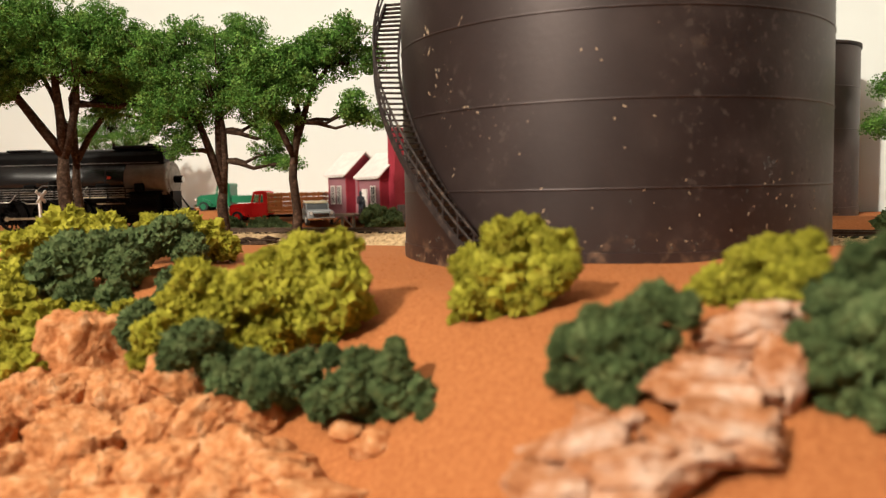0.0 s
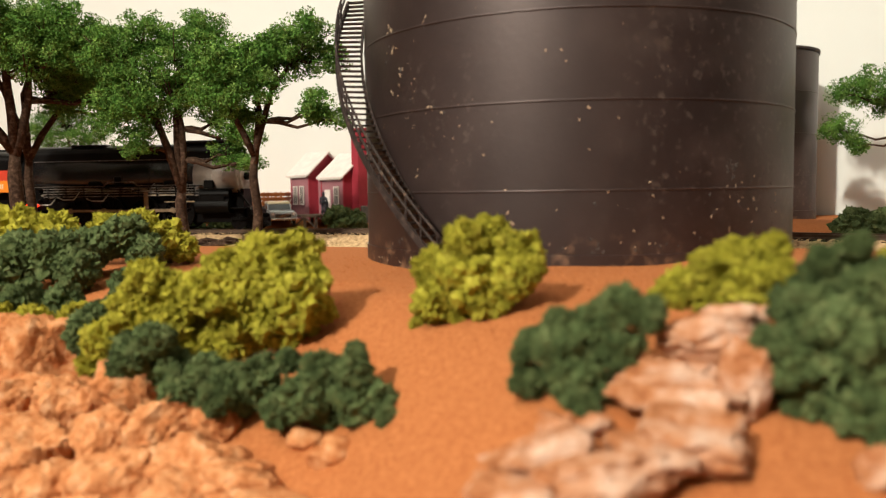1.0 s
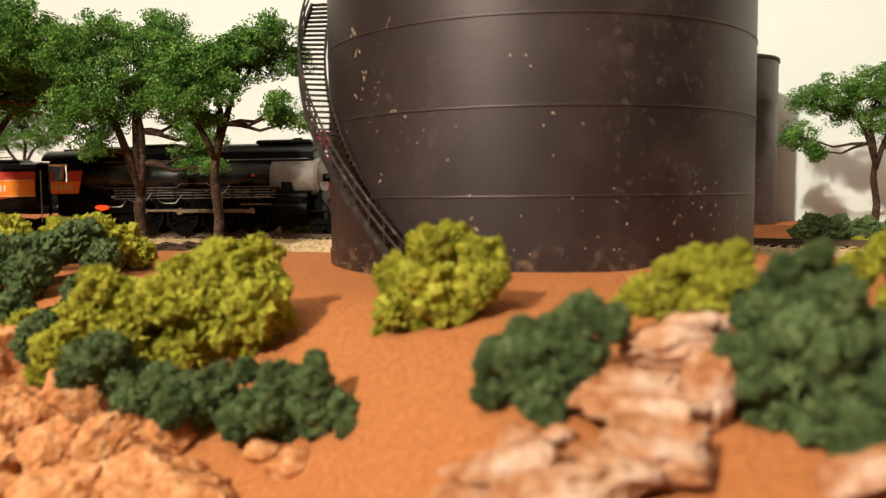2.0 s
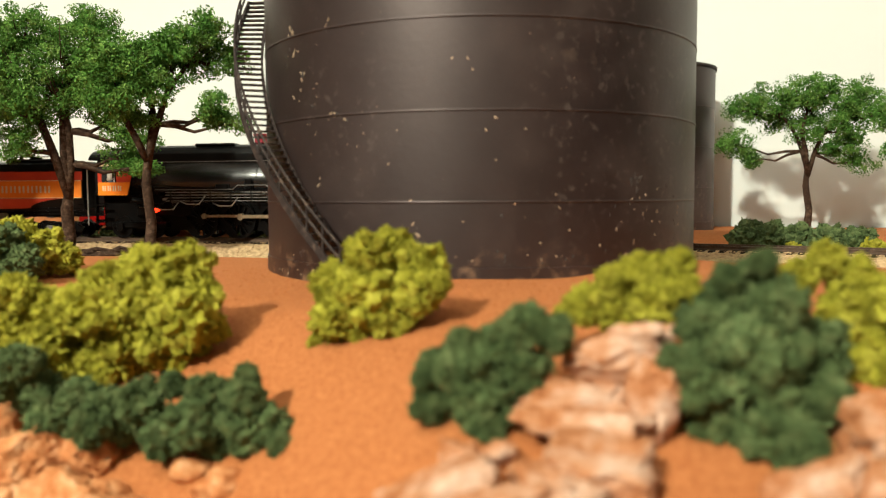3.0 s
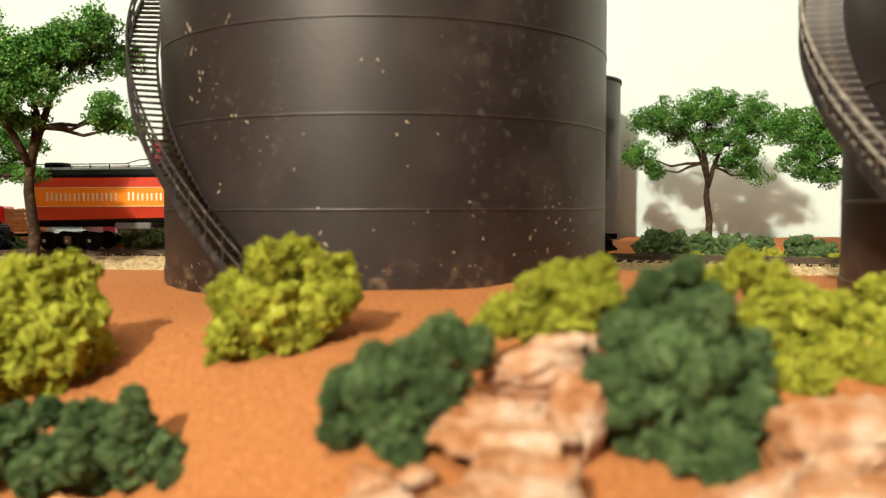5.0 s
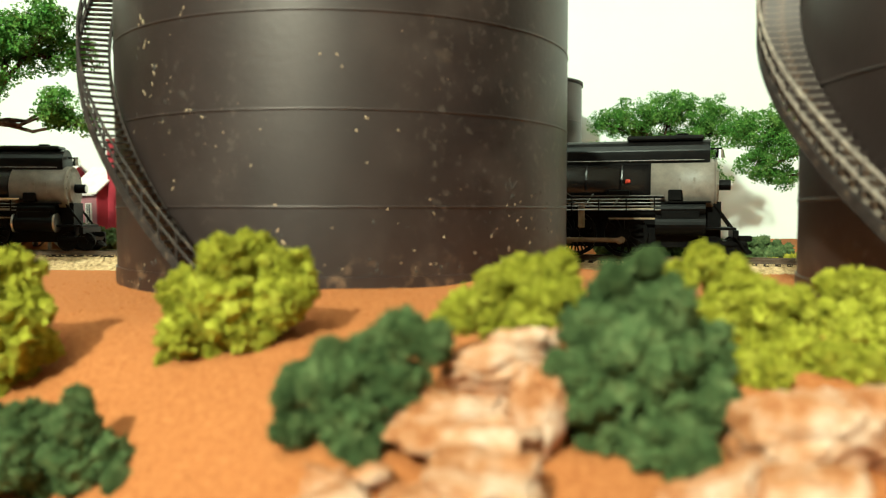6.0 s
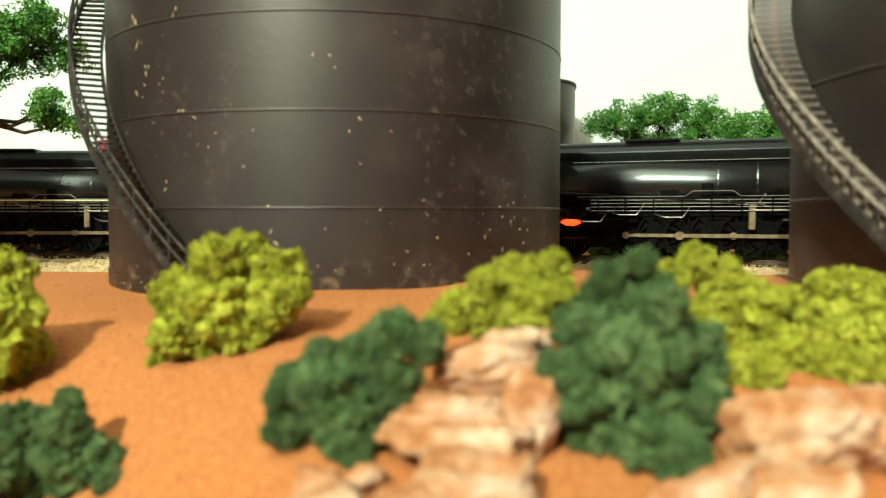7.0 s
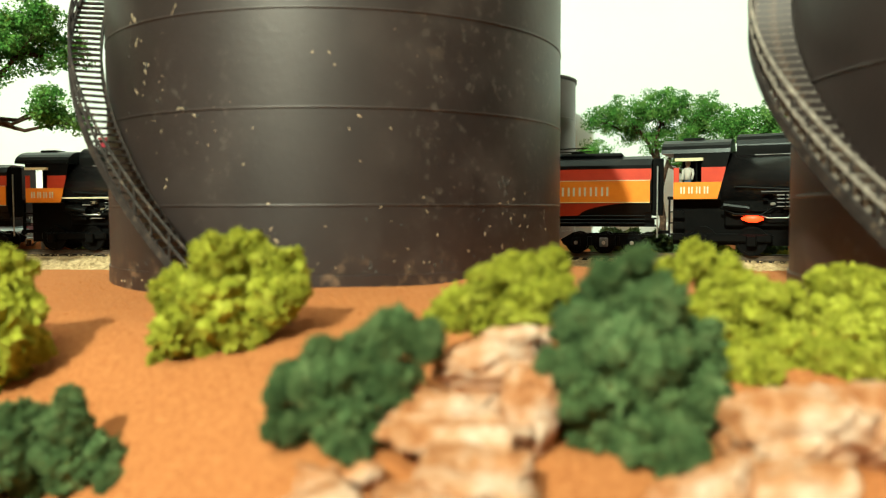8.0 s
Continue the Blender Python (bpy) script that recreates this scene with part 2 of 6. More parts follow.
def raw(name, verts, faces, mat, parent=None, label="", shade=False):
    me = bpy.data.meshes.new(name)
    me.from_pydata(verts, [], faces)
    me.materials.append(mat)
    if shade:
        me.polygons.foreach_set("use_smooth", [True] * len(me.polygons))
    me.update()
    ob = new(name, me)
    if parent:
        ob.parent = parent
    if label:
        ob["label"] = label
    return ob

# ---- the room ----
ROOM_FRAME = Matrix.Translation((NEAR.x, NEAR.y, 0)) @ Matrix.Rotation(ANGLE, 4, "Z")


def slab(name, s0, s1, n0, n1, z0, z1, mat, label, category):
    ob = finish(name, box(s0, s1, n0, n1, z0, z1), mat)
    ob.matrix_world = ROOM_FRAME
    return tagged(ob, label, category, kind="structure")


slab("wall_north", -2.0, 1.06, WALL_N, WALL_N + 0.1, -1.0, 1.4, WALL, "pale off-white painted wall behind the layout", "wall")
slab("wall_south", -2.0, 1.06, -2.7, -2.6, -1.0, 1.4, UNSEEN_WALL_TAN, "unseen tan wall, kept dark to cut bounced light", "wall")
slab("wall_west", -2.1, -2.0, -2.7, WALL_N + 0.1, -1.0, 1.4, UNSEEN_WALL_TAN, "unseen tan side wall, kept dark to cut bounce and reflections", "wall")
# Added close on the east so the tanks' right sides reflect something dark.
slab("wall_east", 1.06, 1.16, -2.7, WALL_N + 0.1, -1.0, 1.4, UNSEEN_WALL_TAN, "unseen tan side wall, kept dark to cut bounce and reflections", "wall")
slab("ceiling", -2.1, 1.16, -2.7, WALL_N + 0.1, 1.4, 1.5, CEILING, "unseen ceiling, toned down to cut bounced light", "ceiling")
slab("floor", -2.1, 1.16, -2.7, WALL_N + 0.1, -1.1, -1.0, FLOORING, "brown carpeted floor of the room", "floor")


def ceiling_fixture(at, r, label):
    ob = anchor("ceiling_light", Matrix.Translation((at[0], at[1], 1.4)), label, "ceiling light")
    bm = add_cyl(bmesh.new(), (0, 0, -0.02), (0, 0, 0), r * 1.1, seg=40)
    part("base", bm, TRIM_WHITE, ob)
    bm = add_cyl(bmesh.new(), (0, 0, -0.035), (0, 0, -0.021), r * 0.9, r, seg=40)
    part("diffuser", bm, LAMP_GLASS, ob)


ceiling_fixture(KEY_AT, 0.12, "small round white ceiling light, lit")
# Unseen glowing disc, added to go with the fill lamp.
ceiling_fixture(FILL_AT, 0.45, "large round ceiling disc added as a soft fill light")

# ---- ground, table and track ----
def steps(a, b, c, d, fine, coarse):
    return np.concatenate([np.arange(a, b, coarse), np.arange(b, c, fine), np.arange(c, d + 1e-6, coarse)])


def build_ground():
    ss, ns = steps(-1.35, -0.22, 0.66, 1.05, 0.003, 0.02), steps(-0.60, -0.46, -0.06, WALL_N - 0.003, 0.003, 0.008)
    verts, faces, w = [], [], len(ns)
    for s in ss:
        for n in ns:
            p = NEAR + ALONG * s + ACROSS * n
            verts.append((p.x, p.y, ground_z(p.x, p.y)))
    for i in range(len(ss) - 1):
        for j in range(w - 1):
            k = i * w + j
            faces.append((k, k + w, k + w + 1, k + 1))
    ob = raw("ground", verts, faces, EARTH, shade=True)
    tagged(ob, "orange-red sandy earth of the model landscape", "ground", kind="structure")


build_ground()
slab("fascia", -1.35, 1.05, -0.62, -0.601, -0.30, -0.090, FASCIA, "dark painted fascia board of the layout table", "fascia")
slab("table_top", -1.35, 1.05, -0.599, WALL_N - 0.003, -0.30, -0.125, FASCIA, "plywood table under the model landscape", "table")


def build_track():
    bed = [(-0.034, -0.0190), (-0.010, -0.0045), (0.029, -0.0045), (0.050, -0.0190)]
    verts, faces = [], []
    for i in range(461):
        s = -1.20 + i * 0.0047
        for j in range(13):
            k = j / 12 * 3
            a, b = bed[min(2, int(k))], bed[min(2, int(k)) + 1]
            f = k - min(2, int(k))
            n, z = a[0] + (b[0] - a[0]) * f, a[1] + (b[1] - a[1]) * f
            z += 0.0007 * noise.noise((s * 240, n * 240, 1)) + 0.0008 * noise.noise((s * 60, n * 60, 4))
            n += 0.002 * noise.noise((s * 40, j, 9)) * (j in (0, 1, 11, 12))
            q = on_track(s, n)
            verts.append((q.x, q.y, z - (0.001 if 3 < j < 9 else 0)))
    for i in range(460):
        for j in range(12):
            k = i * 13 + j
            faces.append((k, k + 13, k + 14, k + 1))
    ob = raw("ballast", verts, faces, BALLAST)
    tagged(ob, "sandy gravel ballast shoulder under the model track", "ballast", kind="structure")
    track = anchor("railway_track", Matrix.Identity(4), "model railway track with brown rails and dark ties", "track", kind="structure")
    prof = [(-0.0012, -0.0026), (0.0012, -0.0026), (0.0012, -0.0021), (0.0004, -0.0018), (0.0004, -0.0009), (0.0007, -0.0006), (0.0007, 0.0), (-0.0007, 0.0), (-0.0007, -0.0006), (-0.0004, -0.0009), (-0.0004, -0.0018), (-0.0012, -0.0021)]
    for n in (0.0, 2 * HALF_GAUGE):
        bm, rows = bmesh.new(), []
        for i in range(181):
            row = []
            for a, b in prof:
                q = on_track(-1.20 + i * 0.012, a + n)
                row.append(bm.verts.new((q.x, q.y, b + RAIL_Z)))
            rows.append(row)
        for r0, r1 in zip(rows, rows[1:]):
            for k in range(len(prof)):
                bm.faces.new((r0[k], r0[(k + 1) % len(prof)], r1[(k + 1) % len(prof)], r1[k]))
        bmesh.ops.recalc_face_normals(bm, faces=bm.faces)
        part("rail", bm, RAIL_STEEL, track)
    first = part("tie", box(-0.0015, 0.0015, -0.0165, 0.0165, -0.0048, -0.00262, 0.0003), TIE, track)
    for i in range(230):
        s = -0.58 + i * 0.0062
        q = on_track(s)
        o = first if i == 0 else new("tie", first.data)
        o.parent = track
        o.matrix_basis = Matrix.Translation((q.x, q.y, RAIL_Z)) @ Matrix.Rotation(heading(s), 4, "Z")


build_track()


def build_gravel():
    rng = random.Random(4)
    verts, faces = [], []

    def pebble(p, r):
        k = len(verts)
        for d in ((1, 0, 0), (-0.5, 0.87, 0), (-0.5, -0.87, 0), (0, 0, 0.8)):
            verts.append((p[0] + d[0] * r * rng.uniform(0.6, 1.3), p[1] + d[1] * r * rng.uniform(0.6, 1.3), p[2] + d[2] * r * rng.uniform(0.6, 1.2)))
        faces.extend([(k, k + 1, k + 3), (k + 1, k + 2, k + 3), (k + 2, k, k + 3)])
    for i in range(9000):
        x, y = rng.uniform(-0.16, 0.24), rng.uniform(0.12, 0.36)
        pebble((x, y, ground_z(x, y) - 0.0001), rng.choice((0.0003, 0.0004, 0.0005, 0.0007)))
    ob = raw("earth_grains", verts, faces, EARTH)
    tagged(ob, "loose grains of orange earth on the ground", "grit", kind="stuff")
    verts.clear(), faces.clear()
    for i in range(9000):
        s, n = rng.uniform(-0.35, 0.75), rng.choice((rng.uniform(-0.033, -0.006), rng.uniform(-0.033, -0.006), rng.uniform(0.0, 0.02), rng.uniform(0.024, 0.05)))
        z = -0.0045 if -0.010 < n < 0.029 else -0.0045 - (max(-0.010 - n, n - 0.029) / 0.024) * 0.0145
        p = on_track(s, n)
        pebble((p.x, p.y, z - 0.0002), rng.uniform(0.0005, 0.0012))
    ob = raw("ballast_stones", verts, faces, BALLAST)
    tagged(ob, "pale sandy ballast stones beside the rails", "gravel", kind="stuff")


build_gravel()

# ---- oil tanks ----
def tank_material():
    m = material("tank_paint", [(0.0105, 0.0060, 0.0057), (0.0162, 0.0098, 0.0094), (0.026, 0.0162, 0.0154)], 22, 0.44, bump=0.10, bump_scale=420, spec=0.84)
    n, l = m.node_tree.nodes, m.node_tree.links
    bsdf = n["Principled BSDF"]
    bsdf.inputs["Specular Tint"].default_value = (1.0, 0.83, 0.81, 1)
    where = n["Texture Coordinate"].outputs["Object"]

    def noise_gate(scale, lo, hi, detail=3, warp=0.0):
        t = n.new("ShaderNodeTexNoise")
        t.inputs["Scale"].default_value, t.inputs["Detail"].default_value, t.inputs["Distortion"].default_value = scale, detail, warp
        l.new(where, t.inputs["Vector"])
        g = n.new("ShaderNodeMapRange")
        g.inputs["From Min"].default_value, g.inputs["From Max"].default_value = lo, hi
        l.new(t.outputs["Fac"], g.inputs["Value"])
        return g.outputs[0]

    def both(a, b, op="MULTIPLY"):
        x = n.new("ShaderNodeMath")
        x.operation = op
        x.use_clamp = True
        l.new(a, x.inputs[0])
        l.new(b, x.inputs[1])
        return x.outputs[0]

    def dots(scale, r0, r1, gate):
        v = n.new("ShaderNodeTexVoronoi")
        v.inputs["Scale"].default_value = scale
        l.new(where, v.inputs["Vector"])
        d = n.new("ShaderNodeMapRange")
        d.inputs["From Min"].default_value, d.inputs["From Max"].default_value = r1, r0
        l.new(v.outputs["Distance"], d.inputs["Value"])
        return both(d.outputs[0], gate)

    def over(mask, colour):
        base = bsdf.inputs["Base Color"].links[0].from_socket
        mix = n.new("ShaderNodeMix")
        mix.data_type = "RGBA"
        mix.inputs["B"].default_value = (*colour, 1)
        l.new(mask, mix.inputs["Factor"])
        l.new(base, mix.inputs["A"])
        l.new(mix.outputs["Result"], bsdf.inputs["Base Color"])
    over(both(noise_gate(46, 0.48, 0.72, 9), noise_gate(9, 0.42, 0.62)), (0.046, 0.033, 0.030))
    over(both(noise_gate(300, 0.58, 0.70, 4), noise_gate(13, 0.48, 0.62)), (0.062, 0.046, 0.040))
    over(both(noise_gate(150, 0.60, 0.72, 5, 1.1), noise_gate(17, 0.60, 0.72)), (0.10, 0.068, 0.050))
    over(dots(150, 0.02, 0.070, noise_gate(21, 0.52, 0.62)), (0.20, 0.13, 0.09))
    over(dots(260, 0.03, 0.12, noise_gate(26, 0.60, 0.68)), (0.22, 0.15, 0.10))
    # a tide of earth splashed on the foot of the plates
    sep = n.new("ShaderNodeSeparateXYZ")
    l.new(where, sep.inputs[0])
    low = n.new("ShaderNodeMapRange")
    low.inputs["From Min"].default_value, low.inputs["From Max"].default_value = 0.013, 0.0
    l.new(sep.outputs["Z"], low.inputs["Value"])
    over(both(low.outputs[0], noise_gate(170, 0.55, 0.70, 8, 0.3)), (0.17, 0.10, 0.06))
    return m


TANK = tank_material()
TANK_METAL = material("stair_metal", [(0.016, 0.011, 0.010), (0.040, 0.029, 0.027), (0.25, 0.165, 0.11)], 260, 0.65, bump=0.15, spread=(0.3, 0.85), spec=0.2)
# Lit look put into the colour: second tank's treads and handrails, paler than TANK_METAL.
LIT_STAIR = material("lit_stair_metal", [(0.11, 0.083, 0.072), (0.20, 0.157, 0.136), (0.34, 0.27, 0.225)], 300, 0.75, bump=0.15, spec=0.15)
CHIP = material("bare_plastic_chip", [(0.16, 0.10, 0.065), (0.30, 0.21, 0.14), (0.46, 0.34, 0.22)], 700, 0.8, bump=0.2, per_object=0.3)
DUST = material("dusty_scuff", [(0.035, 0.027, 0.025), (0.075, 0.060, 0.055)], 500, 0.8, bump=0.1)


def ring(bm, r, z0, z1, proud, seg=160, smooth_faces=True):
    rows = [(r - 0.0005, z0), (r + proud, z0 + 0.0002), (r + proud, z1 - 0.0002), (r - 0.0005, z1)]
    vs = [[bm.verts.new((a * math.cos(2 * math.pi * i / seg), a * math.sin(2 * math.pi * i / seg), b)) for a, b in rows] for i in range(seg)]
    for i in range(seg):
        for j in range(3):
            bm.faces.new((vs[i][j], vs[(i + 1) % seg][j], vs[(i + 1) % seg][j + 1], vs[i][j + 1])).smooth = smooth_faces


def oil_tank(at, r, top, seams, label, stair=None, risers=False):
    ob = anchor("oil_tank", Matrix.Translation(at), label, "oil tank")
    seg, bm = 160, bmesh.new()
    rows = [(r, -0.012), (r, 0.0)] + [(r, top * i / 8) for i in range(1, 9)]
    vs = [[bm.verts.new((a * math.cos(2 * math.pi * i / seg), a * math.sin(2 * math.pi * i / seg), b)) for a, b in rows] for i in range(seg)]
    for i in range(seg):
        for j in range(len(rows) - 1):
            bm.faces.new((vs[i][j], vs[(i + 1) % seg][j], vs[(i + 1) % seg][j + 1], vs[i][j + 1])).smooth = True
    part("shell", bm, TANK, ob)
    bm = add_cyl(bmesh.new(), (0, 0, top), (0, 0, top + r * 0.08), r, r * 0.1, seg=64)
    part("roof", bm, TANK, ob)
    for z in seams:
        bm = bmesh.new()
        ring(bm, r, z - 0.0005, z + 0.0005, 0.00028)
        part("seam", bm, TANK, ob)
    bm = bmesh.new()
    ring(bm, r, -0.0115, 0.0042, 0.0005, 160, False)
    part("base_rim", bm, TANK, ob)
    bm = bmesh.new()
    ring(bm, r, top - 0.002, top + 0.001, 0.0010)
    part("top_rim", bm, TANK_METAL, ob)
    if not stair:
        return ob
    phi0, z0, rise, phi1 = stair

    def height(phi):
        return z0 + (phi0 - phi) * rise

    def at_phi(phi, rad, dz):
        return Vector((rad * math.cos(radians(phi)), rad * math.sin(radians(phi)), height(phi) + dz))
    inner, outer = r + (0.0008 if risers else 0.0018), r + 0.0122
    angles = [phi0 - i * 2.0 for i in range(int((phi0 - phi1) / 2.0) + 1)]
    bm = bmesh.new()
    for rad in (inner - 0.0004, outer + 0.0004):
        rows = []
        for a in angles:
            rows.append([bm.verts.new(at_phi(a, rad + dx, dz)) for dx, dz in ((-0.0005, -0.0026), (0.0005, -0.0026), (0.0005, 0.0010), (-0.0005, 0.0010))])
        for p, q in zip(rows, rows[1:]):
            for k in range(4):
                bm.faces.new((p[k], p[(k + 1) % 4], q[(k + 1) % 4], q[k]))
    bmesh.ops.recalc_face_normals(bm, faces=bm.faces)
    spiral = part("staircase", bm, TANK_METAL, ob, "brown spiral stair with handrails")
    tread_bm = bmesh.new()
    add_box(tread_bm, inner, outer, -0.0017, 0.0017, -0.0008 if risers else -0.0003, 0.0006 if risers else 0.0003)
    tread = None
    phi = phi0
    while phi > phi1:
        z = height(phi)
        if tread is None:
            tread = part("tread", tread_bm, LIT_STAIR if risers else TANK_METAL, spiral)
            o = tread
        else:
            o = new("tread", tread.data)
            o.parent = spiral
        o.matrix_basis = Matrix.Translation((0, 0, z)) @ Matrix.Rotation(radians(phi), 4, "Z")
        phi -= 0.0026 / rise
    if risers:
        step = 0.0026 / rise
        first_riser = part("riser", box(inner, outer, 0.0012, 0.0016, 0.0003, 0.0023), TANK, spiral)
        for i in range(int((phi0 - phi1) / step)):
            o = first_riser if i == 0 else new("riser", first_riser.data)
            o.parent = spiral
            o.matrix_basis = Matrix.Translation((0, 0, height(phi0 - i * step))) @ Matrix.Rotation(radians(phi0 - i * step), 4, "Z")
    for h in (0.0056, 0.0102):
        bm = bmesh.new()
        add_path(bm, [at_phi(a, outer + 0.0004, h) for a in angles], [0.0007 if risers else 0.00055] * len(angles), 6)
        part("handrail", bm, LIT_STAIR if risers else TANK_METAL, spiral)
    post = part("post", add_cyl(bmesh.new(), (outer + 0.0004, 0, 0), (outer + 0.0004, 0, 0.0102), 0.00045, seg=6), TANK_METAL, spiral)
    for i in range(int((phi0 - 1 - phi1) / 4.0)):
        phi = phi0 - 1 - 4.0 * i
        o = post if i == 0 else new("post", post.data)
        o.parent = spiral
        o.matrix_basis = Matrix.Translation((0, 0, height(phi))) @ Matrix.Rotation(radians(phi), 4, "Z")
    return ob


SEAMS = (0.0268, 0.0582, 0.0896)
big_tank = oil_tank((0.0773, 0.3669, 0.0), 0.0952, 0.1215, SEAMS, "large brown-black oil tank with scuffs and tan specks", stair=(233.0, 0.0, 0.00176, 165.0))
oil_tank((0.261, 0.159, 0.002), 0.0952, 0.1215, SEAMS, "dark brown oil tank with a spiral stair", stair=(194.0, -0.0003, 0.00149, 114.0), risers=True)
oil_tank((0.276, 0.6235, 0.004), 0.050, 0.1255, (0.0305, 0.062, 0.0935), "tall slim dark oil tank by the wall")


def paint_chip(tank, r, phi, z, size, rng, mat, tall=1.0):
    """A ragged fleck, a little proud of the shell at phi degrees and height z."""
    n = 11
    rim = [rng.uniform(0.45, 1.15) for _ in range(n)]
    lean = rng.uniform(-0.6, 0.6)

    def put(u, v, proud):
        a = radians(phi) + u / r
        return ((r + proud) * math.cos(a), (r + proud) * math.sin(a), z + v)
    verts = [put(0, 0, 0.00014)]
    for k in (0.6, 1.0):
        for i in range(n):
            a = 2 * math.pi * i / n
            u, v = size * rim[i] * k * math.cos(a), size * rim[i] * k * math.sin(a) * tall
            verts.append(put(u + lean * v, v, 0.00012 if k < 1 else 0.00001))
    faces = [(0, 1 + i, 1 + (i + 1) % n) for i in range(n)]
    faces += [(1 + i, 1 + n + i, 1 + n + (i + 1) % n, 1 + (i + 1) % n) for i in range(n)]
    raw("paint_chip", verts, faces, mat, tank)


def wear(tank, r):
    """Flecks where the paint has been knocked off: angle, height in mm, radius in mm."""
    rng = random.Random(21)
    singles = [(233.0, 51.0, .5), (231.3, 46.7, .5), (241.0, 51.7, .5), (239.0, 40.2, .6), (244.0, 27.2, .65), (252.9, 75.4, .55), (256.1, 75.3, .65), (257.1, 71.5, .45), (261.8, 55.3, .75), (259.8, 51.2, .5),
               (267.9, 51.6, .5), (261.8, 41.0, .4), (271.2, 12.5, .65), (277.6, 16.9, .5), (285.0, 11.1, .65), (298.3, 28.9, .55), (302.5, 31.0, .55), (219.5, 65.6, .6), (212.8, 65.0, .5), (255.0, 20.0, .4)]
    for phi, z, size in singles:
        paint_chip(tank, r, phi, z * 0.001, size * 0.001, rng, CHIP)
    for phi, z, size, tall, count in ((210.2, 88.8, 1.0, 2.2, 3), (223.0, 90.8, 0.7, 3.0, 3), (214.6, 75.5, 1.0, 1.5, 5), (210.4, 70.1, 0.6, 2.2, 2), (224.6, 58.6, 1.2, 0.7, 4), (227.8, 57.3, 1.1, 0.8, 3),
                                      (216.7, 56.9, 0.9, 0.7, 3), (245.2, 18.4, 0.9, 1.5, 3), (220.0, 35.7, 0.8, 1.4, 2), (218.4, 50.2, 0.7, 1.0, 2)):
        for i in range(count):
            paint_chip(tank, r, phi + rng.gauss(0, 0.55), z * 0.001 + rng.gauss(0, 0.0011) * tall, size * 0.001 * rng.uniform(0.4, 0.9), rng, rng.choice((CHIP, CHIP, DUST)), tall)
    for lo, hi, z0, z1, count in ((292, 314, 0.003, 0.034, 46), (205, 222, 0.045, 0.098, 20), (206, 300, 0.0048, 0.0085, 44), (262, 296, 0.006, 0.030, 16), (196, 240, -0.002, 0.004, 16)):
        for i in range(count):
            paint_chip(tank, r + (0.0006 if z1 < 0.0045 else 0.0), rng.uniform(lo, hi), rng.uniform(z0, z1), rng.uniform(0.0002, 0.0006), rng, rng.choice((CHIP, DUST, DUST)), rng.uniform(0.7, 1.8))
    for i in range(9):
        paint_chip(tank, r, 294.8 + rng.gauss(0, 0.9), 0.0341 + rng.gauss(0, 0.0014), rng.uniform(0.0006, 0.0013), rng, DUST)


wear(big_tank, 0.0952)


# ---- foliage ----
def unit_lump(seed, level=4):
    bm = bmesh.new()
    bmesh.ops.create_icosphere(bm, subdivisions=level, radius=1)
    for v in bm.verts:
        d = v.co.normalized()
        p = d * 1.6 + Vector((seed * 7.1, 0, 0))
        k = 0.80 + 0.30 * noise.noise(p * 1.1) + 0.42 * abs(noise.noise(p * 2.6)) + 0.30 * abs(noise.noise(p * 6.0)) + 0.12 * noise.noise(p * 14.0)
        v.co = d * k
    vs = np.array([v.co for v in bm.verts])
    fs = [[v.index for v in f.verts] for f in bm.faces]
    bm.free()
    return vs, np.array(fs)


LUMPS = [unit_lump(i, 4) for i in range(4)]


KNOBS = [unit_lump(i + 9, 2) for i in range(6)]
SHARD = np.array([(1, 0, -0.4), (-0.5, 0.87, -0.4), (-0.5, -0.87, -0.4), (0, 0, 1.0)])
SHARD_FACES = np.array([(0, 1, 3), (1, 2, 3), (2, 0, 3)])


def outward(rng, n):
    d = rng.normal(size=(n, 3))
    return d / np.linalg.norm(d, axis=1)[:, None]


